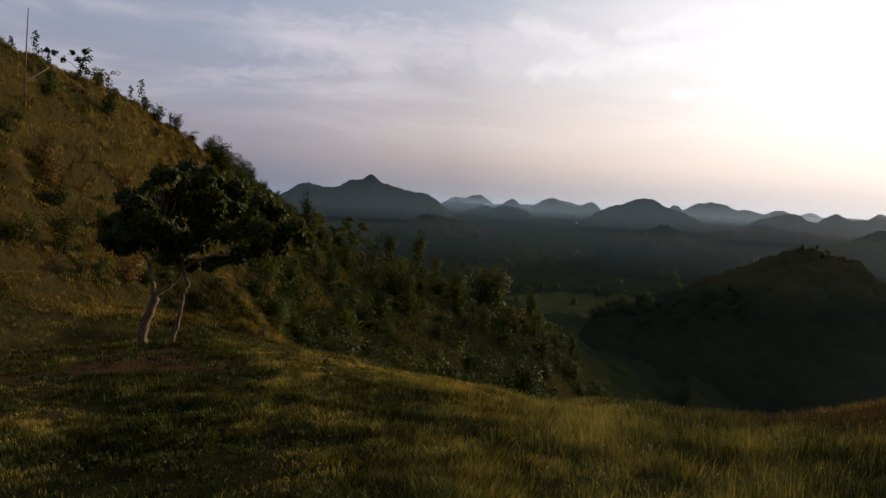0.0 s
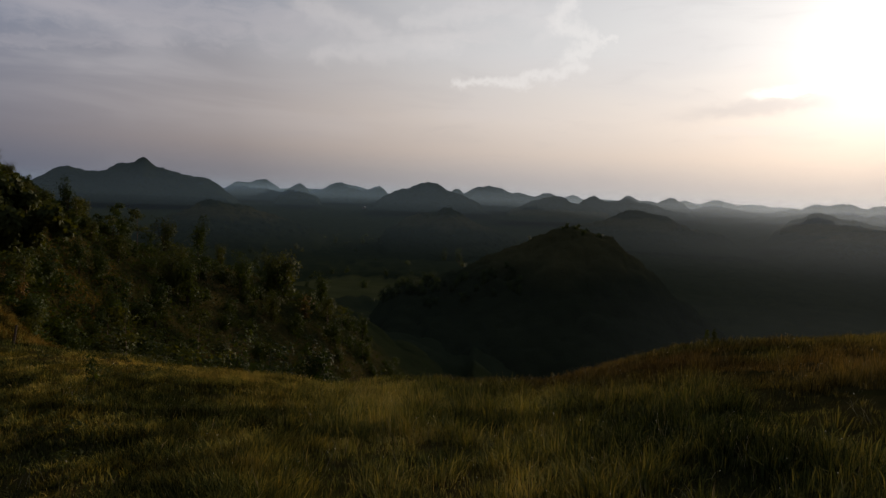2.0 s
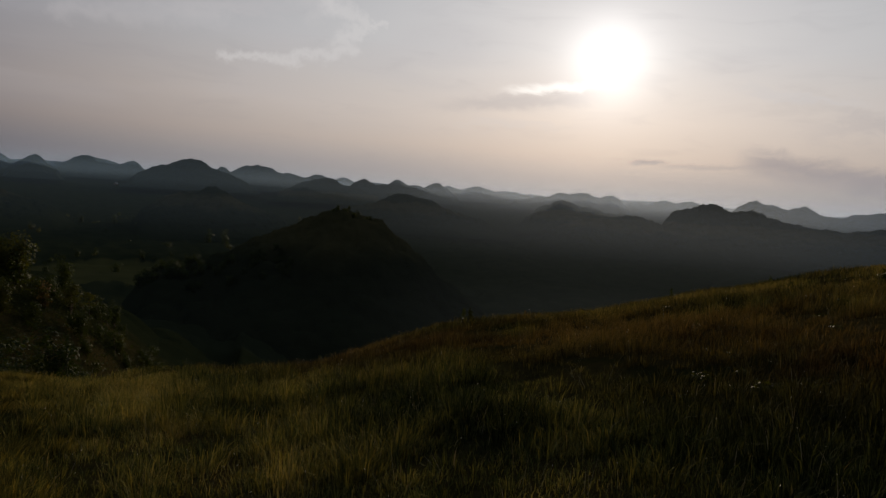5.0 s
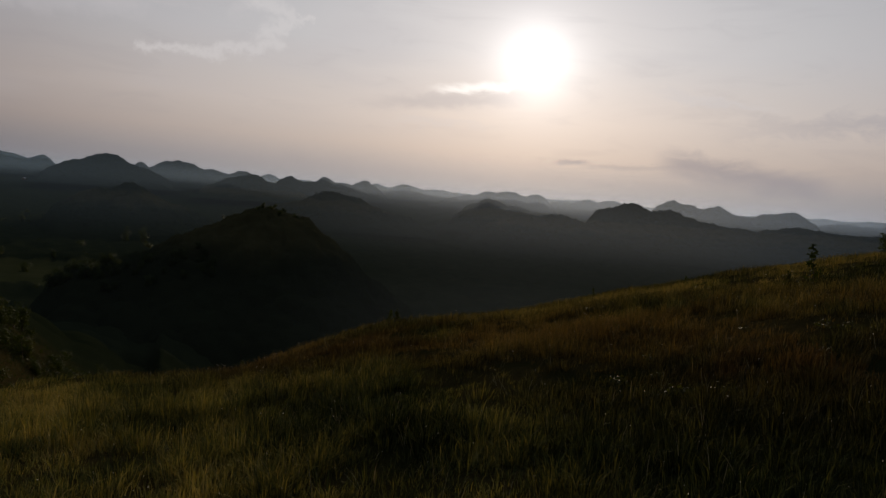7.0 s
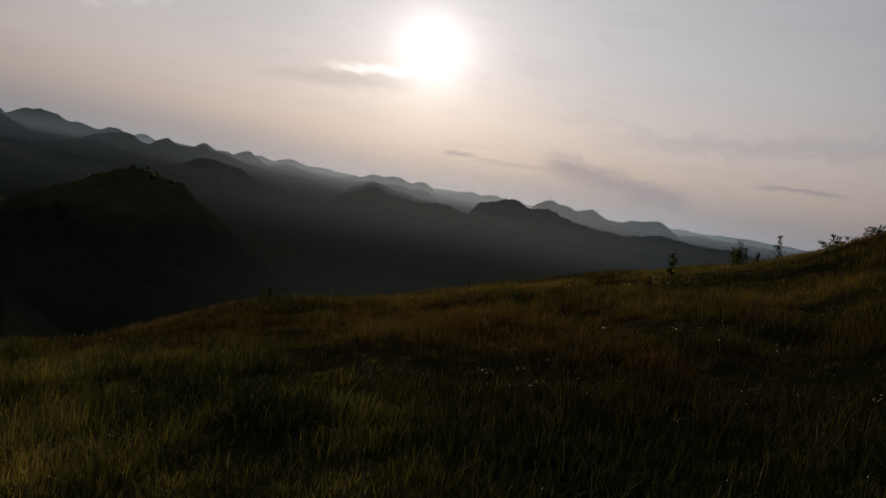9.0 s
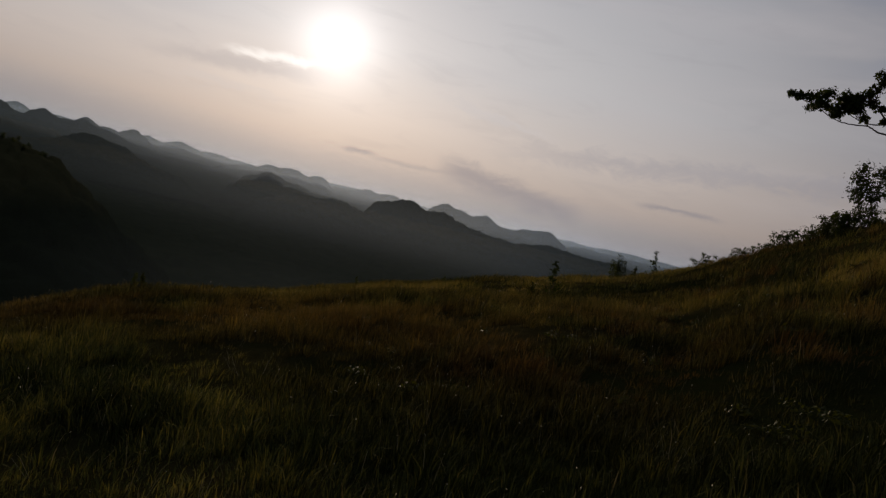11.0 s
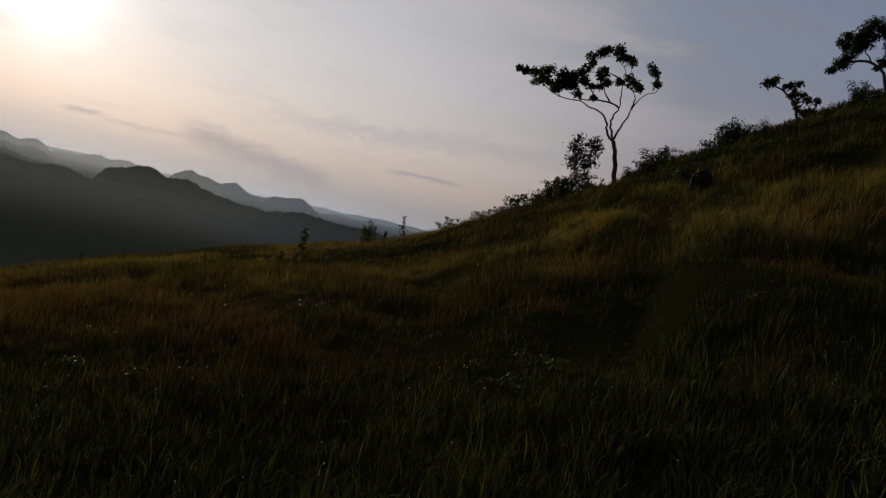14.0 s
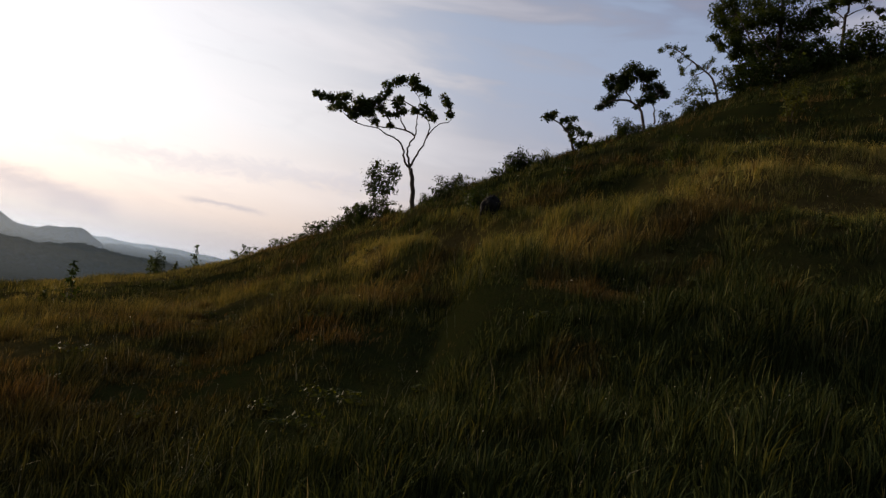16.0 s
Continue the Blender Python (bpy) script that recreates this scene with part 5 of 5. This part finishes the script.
for k in range(80):
    put(KINDS[k % 4], spot(spread.uniform(-2, 30), spread.uniform(560, 1150), 1.0), spread.uniform(3.6, 6.5), label="dark tree standing out of the valley wood", group="valley wood trees", category="tree", name="valley_tree")
# woods at the foot of the knoll and on its top
skin = np.empty(len(KNOLL.data.vertices) * 3)
KNOLL.data.vertices.foreach_get("co", skin)
skin = skin.reshape(-1, 3)
for lo, hi, near, far, count, least, most in ((12.5, 16.5, 258, 276, 34, 2.0, 3.4), (15, 24, 248, 266, 34, 1.8, 3.0), (26.8, 30.0, 284, 296, 14, 1.2, 2.0)):
    for k in range(count):
        a, r = radians(spread.uniform(lo, hi)), spread.uniform(near, far)
        x, y = r * math.sin(a), r * math.cos(a)
        foot = skin[np.argmin((skin[:, 0] - x) ** 2 + (skin[:, 1] - y) ** 2)]
        put(KINDS[0], Vector(foot) - Vector((0, 0, 0.6)), spread.uniform(least, most), label="dark tree in the wood on the knoll", group="knoll trees", category="tree", name="knoll_tree")
for proto in (*KINDS, *STALKS, *SLENDER):
    for ob in (*proto.children, proto):
        bpy.data.objects.remove(ob)


def make_post():
    root = new("fence_post")
    root.matrix_world = Matrix.Translation(spot(-14.4, 21.5)) @ Matrix.Rotation(radians(9), 4, "Y")
    part("shaft", mesh_of("shaft", *tubes([[(0, 0, -0.2, 0.035), (0.01, 0, 0.3, 0.033), (0.0, 0.01, 0.58, 0.03)]], 8), MAT_BARK_DARK), root)
    tagged(root, "short leaning weathered wooden post in the grass", "post")
    pole = new("tall_pole")
    pole.matrix_world = Matrix.Translation(spot(-31.1, 31.2))
    part("pole", mesh_of("pole", *tubes([[(0, 0, -0.3, 0.03), (0.02, 0, 2.0, 0.024), (0.1, 0, 3.75, 0.014)]], 8), MAT_BARK), pole)
    part("crosspiece", mesh_of("crosspiece", *tubes([[(0.0, 0, 1.0, 0.026), (0.45, 0.02, 1.28, 0.025), (0.86, 0.03, 1.56, 0.02)]], 7), MAT_STICK), pole, "pale slanting branch")
    tagged(pole, "tall thin pole with a pale slanting stick", "pole")


make_post()


def make_boulder():
    """A dark weathered rock half sunk in the grass."""
    bm = bmesh.new()
    bmesh.ops.create_icosphere(bm, subdivisions=4, radius=1.0)
    for v in bm.verts:
        lump = noise.noise(v.co * 1.3) * 0.28 + noise.noise(v.co * 3.5) * 0.09 + noise.noise(v.co * 9.0) * 0.03
        v.co *= 1 + lump
        v.co.x *= 0.19
        v.co.y *= 0.17
        v.co.z = max(v.co.z, -0.7) * 0.27 + 0.1
    me = bpy.data.meshes.new("boulder")
    bm.to_mesh(me)
    bm.free()
    me.materials.append(MAT_ROCK)
    me.polygons.foreach_set("use_smooth", [True] * len(me.polygons))
    rock = new("boulder", me)
    rock.matrix_world = Matrix.Translation(spot(99.5, 14.9, 0.0)) @ Matrix.Rotation(0.7, 4, "Z")
    tagged(rock, "dark weathered boulder half sunk in the grassy slope", "rock")


make_boulder()


# Shed shapes added for whitish spots far out in the valley.
def make_shed(az, r, length, turn):
    root = new("farm_shed")
    root.matrix_world = Matrix.Translation(spot(az, r, 0) + Vector((0, 0, 4.0))) @ Matrix.Rotation(radians(turn), 4, "Z")
    a, b, e, p = length / 2, length * 0.32, 3.0, 4.6
    walls = [(-a, -b, -6), (a, -b, -6), (a, b, -6), (-a, b, -6), (-a, -b, e), (a, -b, e), (a, b, e), (-a, b, e), (-a, 0, p), (a, 0, p)]
    part("wall", mesh_of("wall", walls, [(0, 1, 5, 4), (2, 3, 7, 6), (1, 2, 6, 9, 5), (3, 0, 4, 8, 7), (3, 2, 1, 0)], MAT_BARK), root)
    for side in (-1, 1):
        edge = side * (b + 0.5)
        low = e - 0.25
        roof = [(-a - 0.4, edge, low), (a + 0.4, edge, low), (a + 0.4, 0, p + 0.1), (-a - 0.4, 0, p + 0.1)]
        roof += [(x, y, z + 0.15) for x, y, z in roof]
        part("roof_slope", mesh_of("roof_slope", roof, [(0, 1, 2, 3), (7, 6, 5, 4), (0, 4, 5, 1), (1, 5, 6, 2), (2, 6, 7, 3), (3, 7, 4, 0)], MAT_ROOF), root)
    tagged(root, "small pale-roofed shed shape standing in for a whitish spot in the hazy valley", "shed", "valley sheds")


# the first two stand in for pale smoke wisps, the third for a roof
make_shed(-7.2, 1900, 12, 20)
make_shed(10.7, 2500, 14, 60)
make_shed(24.1, 800, 11, -30)


# ---- grass ----
def make_grass(name, label, seed, count, az_lo, az_hi, r_lo, r_hi, tall, width, fall=1.0, per=9, mat=None, gaps=(0.12, 0.52)):
    """Tufts of bent blades; denser towards the near side."""
    rng = np.random.default_rng(seed)
    tufts = count // per
    az = np.radians(rng.uniform(az_lo, az_hi, tufts))
    u = rng.uniform(0, 1, tufts)
    p = 2.0 - fall
    r = (r_lo ** p + u * (r_hi ** p - r_lo ** p)) ** (1 / p)
    x, y = r * np.sin(az), r * np.cos(az)
    lush = fractal(x / 1.7, y / 1.7, 3, 51)
    bare = ((x + 8.2) * 0.19) ** 2 + ((y - 14.4) * 0.44) ** 2 + 0.8 * (fractal(x * 0.8, y * 0.8, 3, 61) - 0.45)
    grazed = np.clip((2 - x) / 5, 0, 1) * np.clip((21 - r) / 3, 0, 1)
    keep = (rng.uniform(*gaps, tufts) < lush + 0.05 - 0.04 * grazed) & ((bare > 0.75) | (rng.uniform(0, 1, tufts) < 0.3))
    x, y, r, lush = x[keep], y[keep], r[keep], lush[keep]
    x, y, r, lush = (np.repeat(v, per) for v in (x, y, r, lush))
    n = len(x)
    turn = rng.uniform(0, 2 * np.pi, n)
    out = rng.uniform(0, 1, n) ** 0.8 * (0.04 + 0.38 * tall)
    x, y = x + np.cos(turn) * out, y + np.sin(turn) * out
    z = land(x, y) - 0.03
    h = tall * (0.36 + 1.4 * np.clip(lush - 0.17, 0, 0.6)) * rng.uniform(0.45, 1.25, n)
    h = h * (0.5 + 0.5 * np.clip((np.degrees(np.arctan2(x, y)) + 14) / 16, 0, 1) ** 2 + 0.5 * np.clip((r - 20) / 6, 0, 1) * (x < -4))
    lean = h * rng.uniform(0.08, 0.78, n)
    dx, dy = np.cos(turn) * lean, np.sin(turn) * lean
    face = turn + np.pi / 2 + rng.normal(0, 0.5, n)
    w = width * rng.uniform(0.6, 1.3, n)
    wx, wy = np.cos(face) * w / 2, np.sin(face) * w / 2
    a = np.stack([x - wx, y - wy, z], -1)
    b = np.stack([x + wx, y + wy, z], -1)
    c = np.stack([x + dx * 0.35 - wx * 0.8, y + dy * 0.35 - wy * 0.8, z + h * 0.6], -1)
    d = np.stack([x + dx * 0.35 + wx * 0.8, y + dy * 0.35 + wy * 0.8, z + h * 0.6], -1)
    e = np.stack([x + dx, y + dy, z + h * (1 - 0.25 * lean / h)], -1)
    k = np.arange(n)[:, None] * 5
    tris = np.concatenate([k + [0, 1, 3], k + [0, 3, 2], k + [2, 3, 4]], 1).reshape(-1, 3)
    ob = new(name, tri_mesh(name, np.stack([a, b, c, d, e], 1).reshape(-1, 3), tris, mat or MAT_GRASS))
    tagged(ob, label, "grass", kind="stuff")


make_grass("meadow_grass", "tall green and straw-coloured meadow grass", 71, 470000, -42, 134, 3.0, 17, 0.22, 0.0075, 1.1, 26)
make_grass("slope_grass", "rough tussocky grass along the meadow edge", 72, 320000, -42, 134, 15, 40, 0.30, 0.014, 1.1, 12)
make_grass("hill_grass", "golden brown dry grass on the steep hill", 73, 330000, -46, 2, 22, 60, 0.24, 0.018, 1.0, 12, MAT_GRASS_HILL, (0.02, 0.45))
make_grass("spur_grass", "dry grass on the flank below the scrub", 76, 60000, -22, -7, 24, 52, 0.30, 0.02, 1.0, 12, MAT_GRASS_HILL)
make_grass("tall_grass", "long arching green and straw grass in loose clumps", 77, 110000, -4, 134, 3.2, 17, 0.36, 0.009, 1.1, 44, None, (0.34, 0.48))
make_grass("trodden_grass", "short trodden grass on the hilltop path", 78, 60000, -180, 180, 0.4, 4.5, 0.16, 0.006, 1.0, 14)
make_grass("rear_grass", "meadow grass behind the path", 79, 70000, 134, 318, 3.5, 16, 0.3, 0.011, 1.1, 16)
make_grass("grass_tussocks", "small dense tussocks in short grazed grass", 74, 130000, -42, 8, 4.0, 19, 0.34, 0.008, 1.2, 70, MAT_TURF, (0.25, 0.5))
make_grass("grazed_turf", "short dark grazed turf round the bare earth", 80, 210000, -42, 6, 3.2, 19, 0.34, 0.012, 1.1, 36, MAT_TURF)


def make_low_weeds():
    """Small mounds of broad-leaved weeds among the grass."""
    rng = np.random.default_rng(83)
    at, outward = [], []
    for lo, hi, near, far, count in ((-42, 6, 7.0, 20, 420), (55, 134, 6.0, 22, 240)):
        for k in range(count):
            a, r = radians(rng.uniform(lo, hi)), near + (far - near) * rng.uniform() ** 0.8
            x, y = r * math.sin(a), r * math.cos(a)
            wide, n = rng.uniform(0.08, 0.2), int(rng.integers(30, 60))
            off = in_ball(rng, n) * np.array((wide, wide, wide * 0.6))
            off[:, 2] = np.abs(off[:, 2])
            at.append(off + np.array((x, y, height(x, y) + 0.03)))
            outward.append(off + np.array((0, 0, 0.05)))
    ob = new("low_weeds", leaf_mesh("low_weeds", np.concatenate(at), 0.05, rng, MAT_LEAF_WARM, facing=np.concatenate(outward)))
    tagged(ob, "low broad-leaved weeds dotted through the grass", "weeds", kind="stuff")


make_low_weeds()


def make_seed_stems():
    """Fans of dry stems above the grass, some with a pale tip coloured as a sun glint."""
    rng = np.random.default_rng(75)
    fans, each = 800, 2
    n = fans * each
    az = np.radians(np.repeat(rng.uniform(-14, 132, fans), each))
    r = np.repeat(3.2 + 20 * rng.uniform(0, 1, fans) ** 1.4, each)
    x, y = r * np.sin(az) + rng.normal(0, 0.07, n), r * np.cos(az) + rng.normal(0, 0.07, n)
    foot = np.stack([x, y, land(x, y) + 0.04], -1)
    tip = foot + np.stack([rng.normal(0, 0.08, n), rng.normal(0, 0.08, n), rng.uniform(0.06, 0.26, n)], -1)
    bend = foot * 0.45 + tip * 0.55 + np.array((0, 0, 0.025))
    side = np.stack([np.cos(az), -np.sin(az), np.zeros(n)], -1) * rng.uniform(0.0007, 0.0014, n)[:, None]
    verts = np.stack([foot - side, foot + side, bend + side, bend - side, tip], 1).reshape(-1, 3)
    k = np.arange(n)[:, None] * 5
    tris = np.concatenate([k + [0, 1, 2], k + [0, 2, 3], k + [3, 2, 4]], 1).reshape(-1, 3)
    tagged(new("seed_stems", tri_mesh("seed_stems", verts, tris, MAT_STRAW)), "thin pale dry stems standing above the grass", "grass stems", kind="stuff")
    some = rng.uniform(0, 1, n) < 0.6
    tagged(new("seed_heads", leaf_mesh("seed_heads", tip[some], 0.008 + 0.0009 * r[some], rng, MAT_SEED_GLINT, droop=-2.5, wide=0.14)), "pale dry seed heads over the grass, whitened as sun glints", "seed heads", kind="stuff")


make_seed_stems()
